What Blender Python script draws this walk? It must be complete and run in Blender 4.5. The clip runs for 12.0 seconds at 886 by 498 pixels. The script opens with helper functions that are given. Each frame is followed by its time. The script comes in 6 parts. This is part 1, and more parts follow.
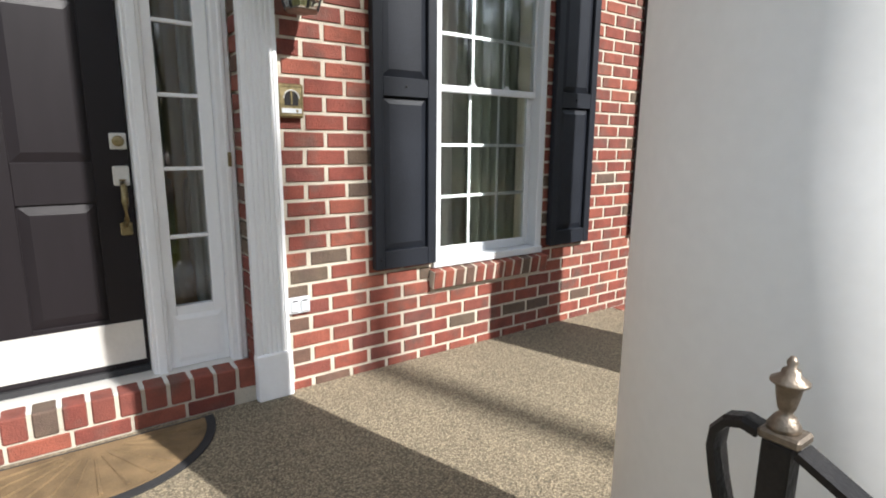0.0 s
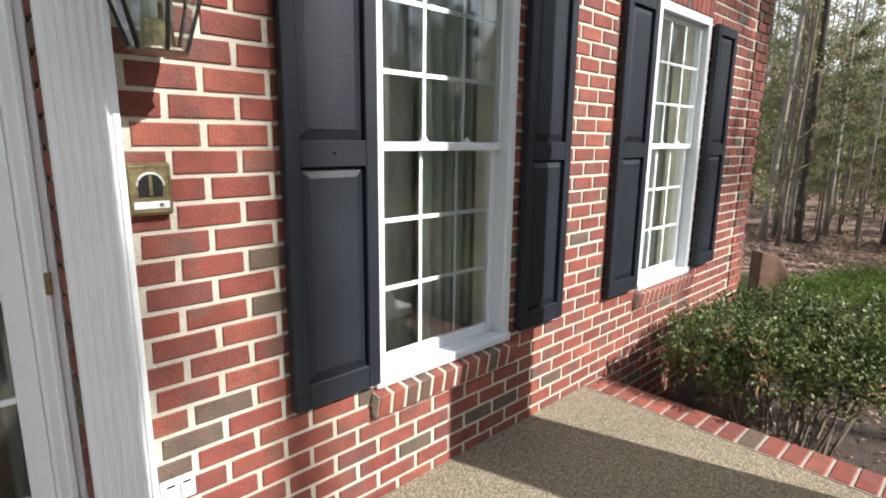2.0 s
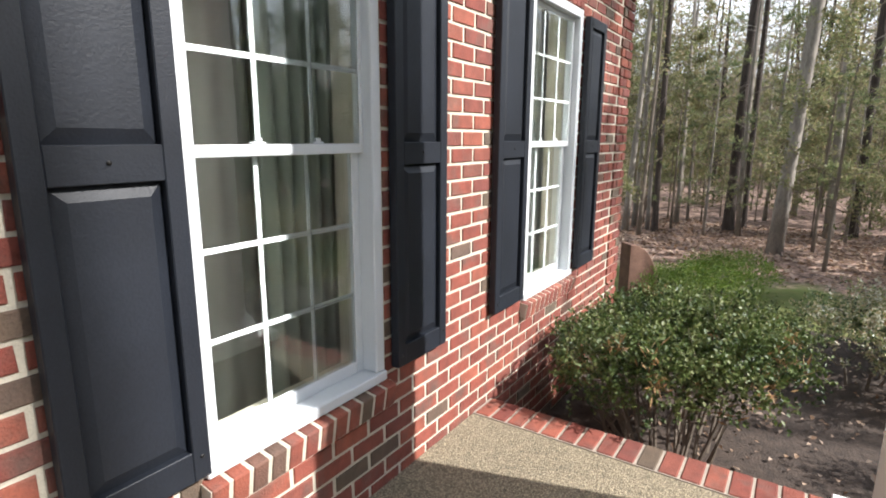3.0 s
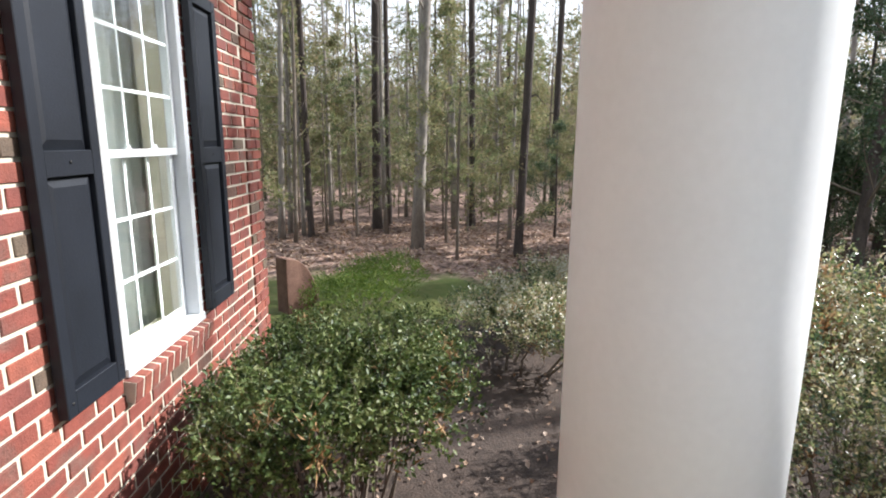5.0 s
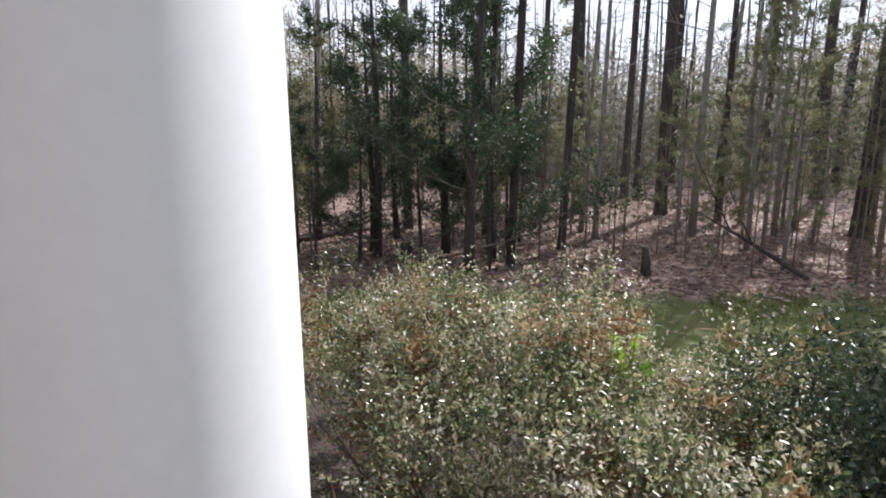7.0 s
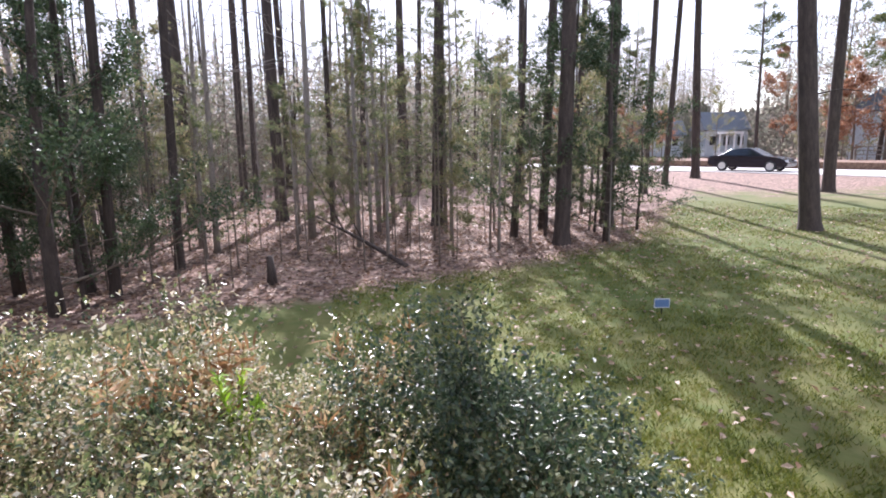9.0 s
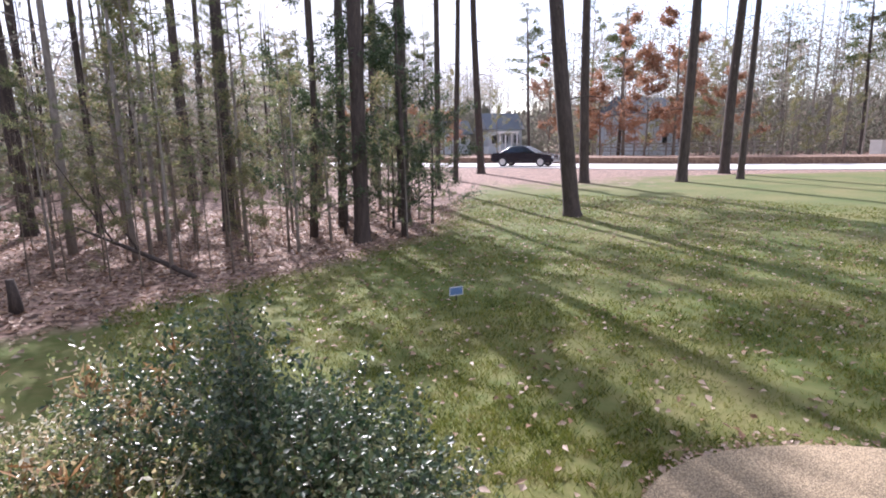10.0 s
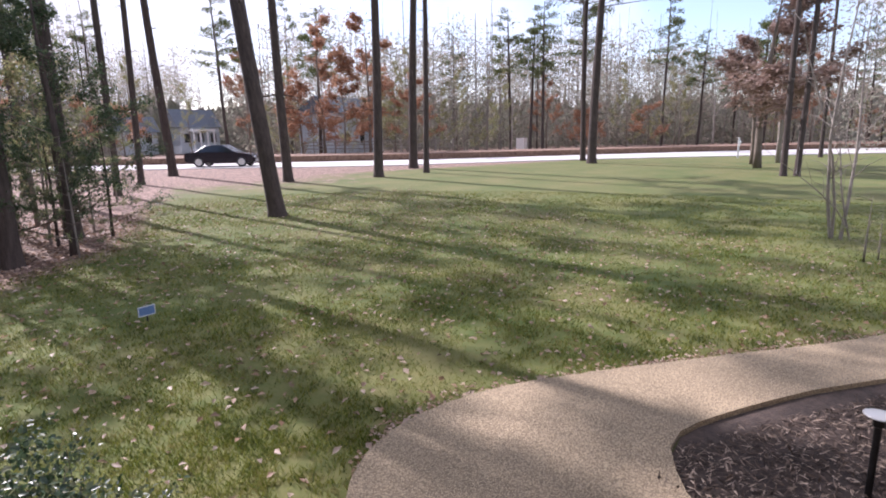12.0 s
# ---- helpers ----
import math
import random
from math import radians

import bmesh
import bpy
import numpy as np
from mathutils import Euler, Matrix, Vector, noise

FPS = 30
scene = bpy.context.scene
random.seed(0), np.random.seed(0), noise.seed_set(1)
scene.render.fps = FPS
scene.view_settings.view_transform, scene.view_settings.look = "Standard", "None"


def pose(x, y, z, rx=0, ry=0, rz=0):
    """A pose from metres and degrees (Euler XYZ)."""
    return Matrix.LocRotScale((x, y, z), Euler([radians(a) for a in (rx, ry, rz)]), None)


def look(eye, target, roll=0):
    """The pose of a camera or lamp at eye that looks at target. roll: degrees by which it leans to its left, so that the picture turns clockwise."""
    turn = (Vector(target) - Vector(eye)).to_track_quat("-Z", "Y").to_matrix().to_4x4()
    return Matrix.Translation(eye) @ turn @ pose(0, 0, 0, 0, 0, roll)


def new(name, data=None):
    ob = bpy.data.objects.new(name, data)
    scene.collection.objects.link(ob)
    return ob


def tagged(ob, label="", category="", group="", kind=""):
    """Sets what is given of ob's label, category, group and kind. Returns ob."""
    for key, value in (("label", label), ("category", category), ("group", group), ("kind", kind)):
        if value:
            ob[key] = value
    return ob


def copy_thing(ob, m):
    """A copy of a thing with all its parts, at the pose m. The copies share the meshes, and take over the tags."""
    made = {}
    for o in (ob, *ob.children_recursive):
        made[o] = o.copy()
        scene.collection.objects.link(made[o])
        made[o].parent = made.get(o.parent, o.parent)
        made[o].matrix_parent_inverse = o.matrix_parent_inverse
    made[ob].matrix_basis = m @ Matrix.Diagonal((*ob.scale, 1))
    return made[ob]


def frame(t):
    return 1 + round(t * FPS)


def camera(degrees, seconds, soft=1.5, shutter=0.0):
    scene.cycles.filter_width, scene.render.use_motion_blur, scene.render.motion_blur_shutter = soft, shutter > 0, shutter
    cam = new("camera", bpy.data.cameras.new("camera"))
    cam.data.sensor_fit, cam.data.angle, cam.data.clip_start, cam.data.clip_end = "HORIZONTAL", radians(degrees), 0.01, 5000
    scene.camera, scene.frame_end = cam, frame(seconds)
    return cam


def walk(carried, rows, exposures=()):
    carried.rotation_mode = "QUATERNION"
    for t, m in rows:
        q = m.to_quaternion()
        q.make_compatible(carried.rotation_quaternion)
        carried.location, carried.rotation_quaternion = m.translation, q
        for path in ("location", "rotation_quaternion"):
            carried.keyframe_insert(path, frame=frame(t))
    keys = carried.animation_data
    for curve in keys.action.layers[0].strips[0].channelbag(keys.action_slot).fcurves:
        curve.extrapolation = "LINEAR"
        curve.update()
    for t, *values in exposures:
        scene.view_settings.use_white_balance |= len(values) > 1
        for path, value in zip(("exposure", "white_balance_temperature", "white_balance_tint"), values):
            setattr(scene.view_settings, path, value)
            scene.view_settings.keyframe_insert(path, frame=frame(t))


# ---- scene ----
cam = camera(78.6, 12.0, soft=1.9)
METRES, EYE, TILT, LEAN, TURN = 3.52, 1.14, 0.0, 0.0, -35.7
ROWS = [
    (0.0, 0.0, 0.0, 0.0, 0.08, -10.94, -0.44),
    (0.5, -0.0117, 0.0494, 0.0357, -0.56, -10.73, -0.47),
    (1.0, -0.0054, 0.1202, 0.066, -2.44, -10.78, -0.37),
    (1.5, -0.0098, 0.1734, 0.0793, -4.31, -10.9, -0.32),
    (2.0, -0.0217, 0.2364, 0.09, -7.91, -11.46, -0.65),
    (2.5, -0.0052, 0.3021, 0.0944, -13.71, -11.74, -0.51),
    (4.5, 0.1349, 0.486, 0.0946, -46.42, -11.29, -0.29),
    (5.0, 0.1824, 0.4961, 0.0981, -55.76, -11.19, -0.3),
    (5.5, 0.2407, 0.479, 0.1031, -64.36, -11.04, -0.01),
    (6.0, 0.2992, 0.4636, 0.1028, -71.86, -11.06, 0.04),
    (6.5, 0.3553, 0.4536, 0.1098, -80.16, -11.11, 0.02),
    (7.0, 0.4059, 0.4249, 0.1133, -89.65, -10.99, 0.13),
    (9.0, 0.4423, 0.3711, 0.1222, -127.85, -10.5, 0.54),
    (9.5, 0.4409, 0.35, 0.12, -138.1, -10.68, 0.63),
    (10.0, 0.4315, 0.3416, 0.1204, -148.53, -10.87, 0.75),
    (10.5, 0.4213, 0.3381, 0.1207, -157.26, -11.06, 0.83),
    (11.0, 0.4088, 0.3377, 0.1223, -164.95, -11.25, 0.9),
    (11.5, 0.3966, 0.3361, 0.1227, -172.11, -11.38, 0.98),
    (12.0, 0.3837, 0.3378, 0.1242, -178.56, -11.52, 1.01),
]
walk(cam, [(t, pose(0, 0, EYE, TILT, LEAN, TURN) @ pose(METRES * x, METRES * y, METRES * z, 90 + pitch, roll, yaw)) for t, x, y, z, yaw, pitch, roll in ROWS],
     [(0.0, 0.75, 6400, 8), (0.5, 0.86, 6400, 8), (1.0, 0.82, 6400, 8), (2.5, 1.0, 6400, 8), (4.5, 1.18, 6350, 9), (5.0, 1.1, 6250, 9), (6.0, 0.86, 6220, 11), (7.0, 0.62, 6120, 14), (9.0, 1.16, 6060, 22), (10.5, 0.92, 6080, 24), (12.0, 0.78, 6150, 26)])

# ---- world, sun, exposure ----
SUN_DIR = Vector((0.29, -0.956, 0.0)).normalized() * math.cos(radians(38)) + Vector((0, 0, math.sin(radians(38))))
world = bpy.data.worlds.new("sky")
scene.world = world
world.use_nodes = True
wn = world.node_tree
sky = wn.nodes.new("ShaderNodeTexSky")
sky.sky_type, sky.sun_disc = "NISHITA", False
sky.sun_elevation = radians(38)
sky.sun_rotation = math.atan2(SUN_DIR.x, SUN_DIR.y)
sky.dust_density = 1.0
sky_co, cloud, cloud_ramp, cloud_mix = (wn.nodes.new(k) for k in ("ShaderNodeTexCoord", "ShaderNodeTexNoise", "ShaderNodeValToRGB", "ShaderNodeMix"))
cloud.inputs["Scale"].default_value, cloud.inputs["Detail"].default_value = 3.2, 7
cloud_ramp.color_ramp.elements[0].position, cloud_ramp.color_ramp.elements[1].position = 0.36, 0.56
cloud_mix.data_type = "RGBA"
cloud_mix.inputs[7].default_value = (4.4, 4.62, 5.0, 1)
wn.links.new(sky_co.outputs["Generated"], cloud.inputs["Vector"])
wn.links.new(cloud.outputs[0], cloud_ramp.inputs[0])
wn.links.new(cloud_ramp.outputs[0], cloud_mix.inputs[0])
wn.links.new(sky.outputs[0], cloud_mix.inputs[6])
wn.links.new(cloud_mix.outputs[2], wn.nodes["Background"].inputs[0])
wn.nodes["Background"].inputs[1].default_value = 0.15
sun = new("sun", bpy.data.lights.new("sun", "SUN"))
sun.data.energy, sun.data.angle, sun.data.color = 5.0, radians(0.6), (1.0, 0.955, 0.92)
sun.matrix_world = look(SUN_DIR * 60, (0, 0, 0))


# ---- materials ----
def mat(name, base, rough=0.6, metal=0.0, vary=0.25, scale=8.0, fine=90.0, bump=0.15, tint=None, rand=0.0, island=0.0, stretch=(1, 1, 1), spec=0.5):
    """A procedural surface: base colour varied at two scales, by object or by island, with fine relief."""
    m = bpy.data.materials.new(name)
    m.use_nodes = True
    n, l = m.node_tree.nodes, m.node_tree.links
    b = n["Principled BSDF"]
    b.inputs["Roughness"].default_value, b.inputs["Metallic"].default_value = rough, metal
    b.inputs["Specular IOR Level"].default_value = spec
    co = n.new("ShaderNodeTexCoord")
    mp = n.new("ShaderNodeMapping")
    mp.inputs["Scale"].default_value = stretch
    l.new(co.outputs["Object"], mp.inputs[0])
    big, small = n.new("ShaderNodeTexNoise"), n.new("ShaderNodeTexNoise")
    for tex, s in ((big, scale), (small, fine)):
        tex.inputs["Scale"].default_value = s
        tex.inputs["Detail"].default_value = 4
        l.new(mp.outputs[0], tex.inputs["Vector"])
    ramp = n.new("ShaderNodeValToRGB")
    second = tint or tuple(c * (1 - vary) for c in base)
    ramp.color_ramp.elements[0].color = (*second, 1)
    ramp.color_ramp.elements[1].color = (*base, 1)
    ramp.color_ramp.elements[0].position, ramp.color_ramp.elements[1].position = 0.35, 0.65
    add = n.new("ShaderNodeMath")
    add.operation = "MULTIPLY_ADD"
    add.inputs[1].default_value = 0.6
    l.new(big.outputs[0], add.inputs[0])
    half = n.new("ShaderNodeMath")
    half.operation = "MULTIPLY"
    half.inputs[1].default_value = 0.4
    l.new(small.outputs[0], half.inputs[0])
    l.new(half.outputs[0], add.inputs[2])
    value = add
    if rand or island:
        src = n.new("ShaderNodeObjectInfo") if rand else n.new("ShaderNodeNewGeometry")
        plus = n.new("ShaderNodeMath")
        plus.operation = "MULTIPLY_ADD"
        plus.inputs[1].default_value = rand or island
        l.new(src.outputs["Random" if rand else "Random Per Island"], plus.inputs[0])
        l.new(add.outputs[0], plus.inputs[2])
        shift = n.new("ShaderNodeMath")
        shift.operation = "SUBTRACT"
        shift.inputs[1].default_value = (rand or island) / 2
        l.new(plus.outputs[0], shift.inputs[0])
        value = shift
    l.new(value.outputs[0], ramp.inputs[0])
    l.new(ramp.outputs[0], b.inputs["Base Color"])
    if bump:
        bp = n.new("ShaderNodeBump")
        bp.inputs["Strength"].default_value = bump
        bp.inputs["Distance"].default_value = 0.01
        l.new(small.outputs[0], bp.inputs["Height"])
        l.new(bp.outputs[0], b.inputs["Normal"])
    return m


def brick_mat(name, source):
    """Fired brick: several clay colours told apart brick by brick, with smears and pits."""
    m = mat(name, (0.36, 0.1, 0.065), 0.85, vary=0.4, scale=14, fine=160, bump=0.5)
    n, l = m.node_tree.nodes, m.node_tree.links
    info = n.new("ShaderNodeObjectInfo" if source == "object" else "ShaderNodeNewGeometry")
    place = n.new("ShaderNodeNewGeometry")
    for x in n:
        if x.type == "MAPPING":
            l.new(place.outputs["Position"], x.inputs[0])
    flash, flash_cut, fired = n.new("ShaderNodeTexNoise"), n.new("ShaderNodeMapRange"), n.new("ShaderNodeMix")
    flash.inputs["Scale"].default_value, flash.inputs["Detail"].default_value = 7.5, 5
    l.new(place.outputs["Position"], flash.inputs["Vector"])
    l.new(flash.outputs[0], flash_cut.inputs[0])
    flash_cut.inputs[1].default_value, flash_cut.inputs[2].default_value, flash_cut.inputs[4].default_value = 0.53, 0.7, 0.75
    fired.data_type = "RGBA"
    fired.inputs[7].default_value = (0.13, 0.085, 0.068, 1)
    tone = n.new("ShaderNodeValToRGB")
    e = tone.color_ramp.elements
    e[0].position, e[0].color = 0.0, (0.235, 0.064, 0.043, 1)
    e[1].position, e[1].color = 1.0, (0.12, 0.09, 0.062, 1)
    for p, c in ((0.3, (0.185, 0.049, 0.036)), (0.55, (0.275, 0.084, 0.053)), (0.74, (0.165, 0.05, 0.04)), (0.88, (0.2, 0.06, 0.043)), (0.95, (0.11, 0.08, 0.058))):
        e.new(p).color = (*c, 1)
    l.new(info.outputs["Random" if source == "object" else "Random Per Island"], tone.inputs[0])
    mix = n.new("ShaderNodeMix")
    mix.data_type, mix.blend_type = "RGBA", "MULTIPLY"
    mix.inputs[0].default_value = 0.75
    ramp = [x for x in n if x.type == "VALTORGB" and x != tone][0]
    ramp.color_ramp.elements[0].color, ramp.color_ramp.elements[1].color = (0.6, 0.6, 0.62, 1), (1.25, 1.15, 1.1, 1)
    l.new(flash_cut.outputs[0], fired.inputs[0])
    l.new(tone.outputs[0], fired.inputs[6])
    l.new(fired.outputs[2], mix.inputs[6])
    l.new(ramp.outputs[0], mix.inputs[7])
    l.new(mix.outputs[2], n["Principled BSDF"].inputs["Base Color"])
    return m


def glass_mat(name, tint=(0.9, 0.95, 0.93)):
    m = bpy.data.materials.new(name)
    m.use_nodes = True
    b = m.node_tree.nodes["Principled BSDF"]
    b.inputs["Base Color"].default_value = (*tint, 1)
    b.inputs["Roughness"].default_value = 0.02
    b.inputs["Transmission Weight"].default_value = 1.0
    b.inputs["IOR"].default_value = 1.7
    return m


def agg_mat(name, light, dark, size):
    """Exposed aggregate: rounded pebbles of several tans set in a sandy matrix, with broad stains."""
    m = mat(name, light, 0.85, scale=1.3, fine=60, bump=0.0, tint=tuple(c * 0.72 for c in light))
    n, l = m.node_tree.nodes, m.node_tree.links
    co = [x for x in n if x.type == "TEX_COORD"][0]
    cell = n.new("ShaderNodeTexVoronoi")
    cell.inputs["Scale"].default_value = size
    l.new(co.outputs["Object"], cell.inputs["Vector"])
    grey = n.new("ShaderNodeSeparateColor")
    l.new(cell.outputs["Color"], grey.inputs[0])
    tone = n.new("ShaderNodeValToRGB")
    e = tone.color_ramp.elements
    e[0].color, e[1].color = (*[c * 1.3 for c in dark], 1), (1.5, 1.45, 1.35, 1)
    e.new(0.45).color = (0.95, 0.92, 0.88, 1)
    l.new(grey.outputs[0], tone.inputs[0])
    gap = n.new("ShaderNodeMapRange")
    gap.inputs[1].default_value, gap.inputs[2].default_value, gap.inputs[3].default_value, gap.inputs[4].default_value = 0.35, 0.75, 1.0, 0.45
    l.new(cell.outputs["Distance"], gap.inputs[0])
    ramp = [x for x in n if x.type == "VALTORGB" and x != tone][0]
    one, two = n.new("ShaderNodeMix"), n.new("ShaderNodeMix")
    for x in (one, two):
        x.data_type, x.blend_type = "RGBA", "MULTIPLY"
        x.inputs[0].default_value = 1.0
    l.new(ramp.outputs[0], one.inputs[6])
    l.new(tone.outputs[0], one.inputs[7])
    l.new(one.outputs[2], two.inputs[6])
    l.new(gap.outputs[0], two.inputs[7])
    l.new(two.outputs[2], n["Principled BSDF"].inputs["Base Color"])
    bp = n.new("ShaderNodeBump")
    bp.inputs["Strength"].default_value, bp.inputs["Distance"].default_value = 0.8, 0.006
    bp.invert = True
    l.new(cell.outputs["Distance"], bp.inputs["Height"])
    l.new(bp.outputs[0], n["Principled BSDF"].inputs["Normal"])
    return m


def leaf_mat(name, colours, rough=0.5, through_light=0.3, spec=0.4, clump=0.0):
    """Leaves or blades: each island takes one of the colours; light passes partly through."""
    m = bpy.data.materials.new(name)
    m.use_nodes = True
    n, l = m.node_tree.nodes, m.node_tree.links
    b, out = n["Principled BSDF"], n["Material Output"]
    b.inputs["Roughness"].default_value = rough
    b.inputs["Specular IOR Level"].default_value = spec
    geo, ramp, tr, mix = (n.new(k) for k in ("ShaderNodeNewGeometry", "ShaderNodeValToRGB", "ShaderNodeBsdfTranslucent", "ShaderNodeMixShader"))
    e = ramp.color_ramp.elements
    e[0].color, e[1].color = (*colours[0], 1), (*colours[-1], 1)
    for i, c in enumerate(colours[1:-1], 1):
        e.new(i / (len(colours) - 1)).color = (*c, 1)
    if clump:
        coord, ns, mul, add = (n.new(k) for k in ("ShaderNodeTexCoord", "ShaderNodeTexNoise", "ShaderNodeMath", "ShaderNodeMath"))
        ns.inputs["Scale"].default_value, ns.inputs["Detail"].default_value = 3.4, 2.0
        l.new(coord.outputs["Object"], ns.inputs["Vector"])
        mul.operation, mul.inputs[1].default_value, mul.inputs[2].default_value = "MULTIPLY_ADD", clump * 4, -clump * 2.0
        l.new(ns.outputs[0], mul.inputs[0])
        l.new(geo.outputs["Random Per Island"], add.inputs[0])
        l.new(mul.outputs[0], add.inputs[1])
        l.new(add.outputs[0], ramp.inputs[0])
    else:
        l.new(geo.outputs["Random Per Island"], ramp.inputs[0])
    l.new(ramp.outputs[0], b.inputs["Base Color"])
    l.new(ramp.outputs[0], tr.inputs[0])
    mix.inputs[0].default_value = through_light
    l.new(b.outputs[0], mix.inputs[1])
    l.new(tr.outputs[0], mix.inputs[2])
    l.new(mix.outputs[0], out.inputs["Surface"])
    return m


def ground_mat():
    """Lawn soil and leaf litter in one sheet, told apart by the sheet's own litter attribute."""
    m = mat("lawn_and_litter", (0.058, 0.09, 0.01), 0.95, scale=0.55, fine=9, bump=1.0, tint=(0.14, 0.13, 0.04))
    n, l = m.node_tree.nodes, m.node_tree.links
    att = n.new("ShaderNodeAttribute")
    att.attribute_name = "litter"
    co = [x for x in n if x.type == "TEX_COORD"][0]
    tone_noise, edge = n.new("ShaderNodeTexNoise"), n.new("ShaderNodeTexNoise")
    tone_noise.inputs["Scale"].default_value, tone_noise.inputs["Detail"].default_value = 9.0, 8
    edge.inputs["Scale"].default_value, edge.inputs["Detail"].default_value = 1.6, 6
    for x in (tone_noise, edge):
        l.new(co.outputs["Object"], x.inputs["Vector"])
    tone = n.new("ShaderNodeValToRGB")
    e = tone.color_ramp.elements
    e[0].position, e[0].color = 0.36, (0.045, 0.026, 0.018, 1)
    e[1].position, e[1].color = 0.66, (0.36, 0.245, 0.19, 1)
    e.new(0.5).color = (0.2, 0.125, 0.095, 1)
    l.new(tone_noise.outputs[0], tone.inputs[0])
    add, cut, mix = n.new("ShaderNodeMath"), n.new("ShaderNodeMapRange"), n.new("ShaderNodeMix")
    l.new(att.outputs["Fac"], add.inputs[0])
    l.new(edge.outputs[0], add.inputs[1])
    l.new(add.outputs[0], cut.inputs[0])
    cut.inputs[1].default_value, cut.inputs[2].default_value = 0.85, 1.2
    mix.data_type = "RGBA"
    grass = [x for x in n if x.type == "VALTORGB" and x != tone][0]
    l.new(cut.outputs[0], mix.inputs[0])
    l.new(grass.outputs[0], mix.inputs[6])
    l.new(tone.outputs[0], mix.inputs[7])
    l.new(mix.outputs[2], n["Principled BSDF"].inputs["Base Color"])
    return m


BRICK_PIECE = brick_mat("fired_brick_piece", "object")
BRICK = brick_mat("fired_brick", "island")
BRICK_PLAIN = mat("weathered_brick", (0.22, 0.12, 0.085), 0.9, vary=0.45, scale=9, fine=60, bump=0.6)
MORTAR = mat("mortar", (0.6, 0.545, 0.445), 0.95, vary=0.25, scale=6, fine=120, bump=0.5)
MORTAR_DULL = mat("weathered_mortar", (0.4, 0.34, 0.28), 0.95, vary=0.3, scale=6, fine=120, bump=0.5)
WHITE = mat("white_paint", (0.89, 0.89, 0.885), 0.45, vary=0.05, scale=3, fine=60, bump=0.03)
COLUMN = mat("column_paint", (0.83, 0.835, 0.84), 0.5, vary=0.06, scale=1.5, fine=40, bump=0.02)
VINYL = mat("window_vinyl", (0.62, 0.64, 0.66), 0.35, vary=0.05, scale=3, fine=60, bump=0.02)
SHUTTER = mat("shutter_paint", (0.0145, 0.0175, 0.025), 0.5, spec=0.35, vary=0.4, scale=5, fine=140, bump=0.12)
DOOR = mat("door_paint", (0.014, 0.011, 0.013), 0.42, spec=0.3, vary=0.2, scale=4, fine=120, bump=0.1, stretch=(6, 6, 1))
AGG = agg_mat("exposed_aggregate", (0.35, 0.3, 0.215), (0.55, 0.53, 0.5), 150)
LAWN = ground_mat()
AGG_WALK = agg_mat("walk_aggregate", (0.4, 0.32, 0.215), (0.6, 0.56, 0.5), 120)
LITTER = mat("leaf_litter", (0.3, 0.19, 0.13), 0.95, scale=7, fine=40, bump=0.8, tint=(0.09, 0.05, 0.035))
MULCH = mat("mulch", (0.075, 0.052, 0.04), 0.95, vary=0.6, scale=12, fine=60, bump=1.0)
BARK = mat("pine_bark", (0.092, 0.07, 0.06), 0.95, vary=0.6, scale=6, fine=30, bump=1.0, stretch=(2.5, 2.5, 0.5))
ROAD = mat("road_surface", (0.5, 0.48, 0.46), 0.9, vary=0.1, scale=1, fine=40, bump=0.2)
GLASS = glass_mat("window_glass")
BRASS = mat("aged_brass", (0.42, 0.34, 0.18), 0.4, 0.9, vary=0.5, scale=20, fine=80, bump=0.1)
IRON = mat("black_iron", (0.03, 0.028, 0.028), 0.45, 0.6, vary=0.4, scale=15, fine=120, bump=0.2)
BRONZE = mat("weathered_bronze", (0.3, 0.25, 0.2), 0.45, 0.8, vary=0.5, scale=25, fine=120, bump=0.2)
STEEL = mat("brushed_steel", (0.74, 0.72, 0.68), 0.38, 0.35, vary=0.12, scale=3, fine=60, bump=0.05)
COIR = mat("coir_mat", (0.3, 0.2, 0.1), 0.95, vary=0.55, scale=9, fine=220, bump=1.0)
RUBBER = mat("black_rubber", (0.03, 0.03, 0.032), 0.8, vary=0.3)
WOOD = mat("turned_wood", (0.42, 0.28, 0.14), 0.5, vary=0.3, scale=6, fine=80, stretch=(4, 4, 1))
CURTAIN = mat("grey_green_curtain", (0.27, 0.29, 0.25), 0.9, vary=0.15, scale=4, fine=120, bump=0.1)
# for an added sheet that gives the first window's panes their grey tone
PANE_GREY = mat("pane_grey_sheet", (0.13, 0.13, 0.115), 0.9, vary=0.25, scale=3, fine=120, bump=0.1)
SHEER = mat("white_curtain", (0.43, 0.45, 0.44), 0.9, vary=0.1, scale=4, fine=120, bump=0.1)
GREYBARK = mat("grey_bark", (0.33, 0.29, 0.25), 0.9, vary=0.5, scale=5, fine=30, bump=0.7, stretch=(2, 2, 0.6))
TWIG = mat("bare_twig", (0.2, 0.16, 0.125), 0.9, vary=0.4, scale=3, fine=30, bump=0.3)
HOLLY = leaf_mat("dark_evergreen_leaf", ((0.03, 0.055, 0.025), (0.045, 0.08, 0.035), (0.07, 0.11, 0.05), (0.11, 0.14, 0.07)), 0.45, 0.35, 0.4)
BOX = leaf_mat("boxwood_leaf", ((0.025, 0.045, 0.012), (0.055, 0.088, 0.02), (0.105, 0.14, 0.036), (0.18, 0.2, 0.075)), 0.48, 0.28, 0.4, 0.45)
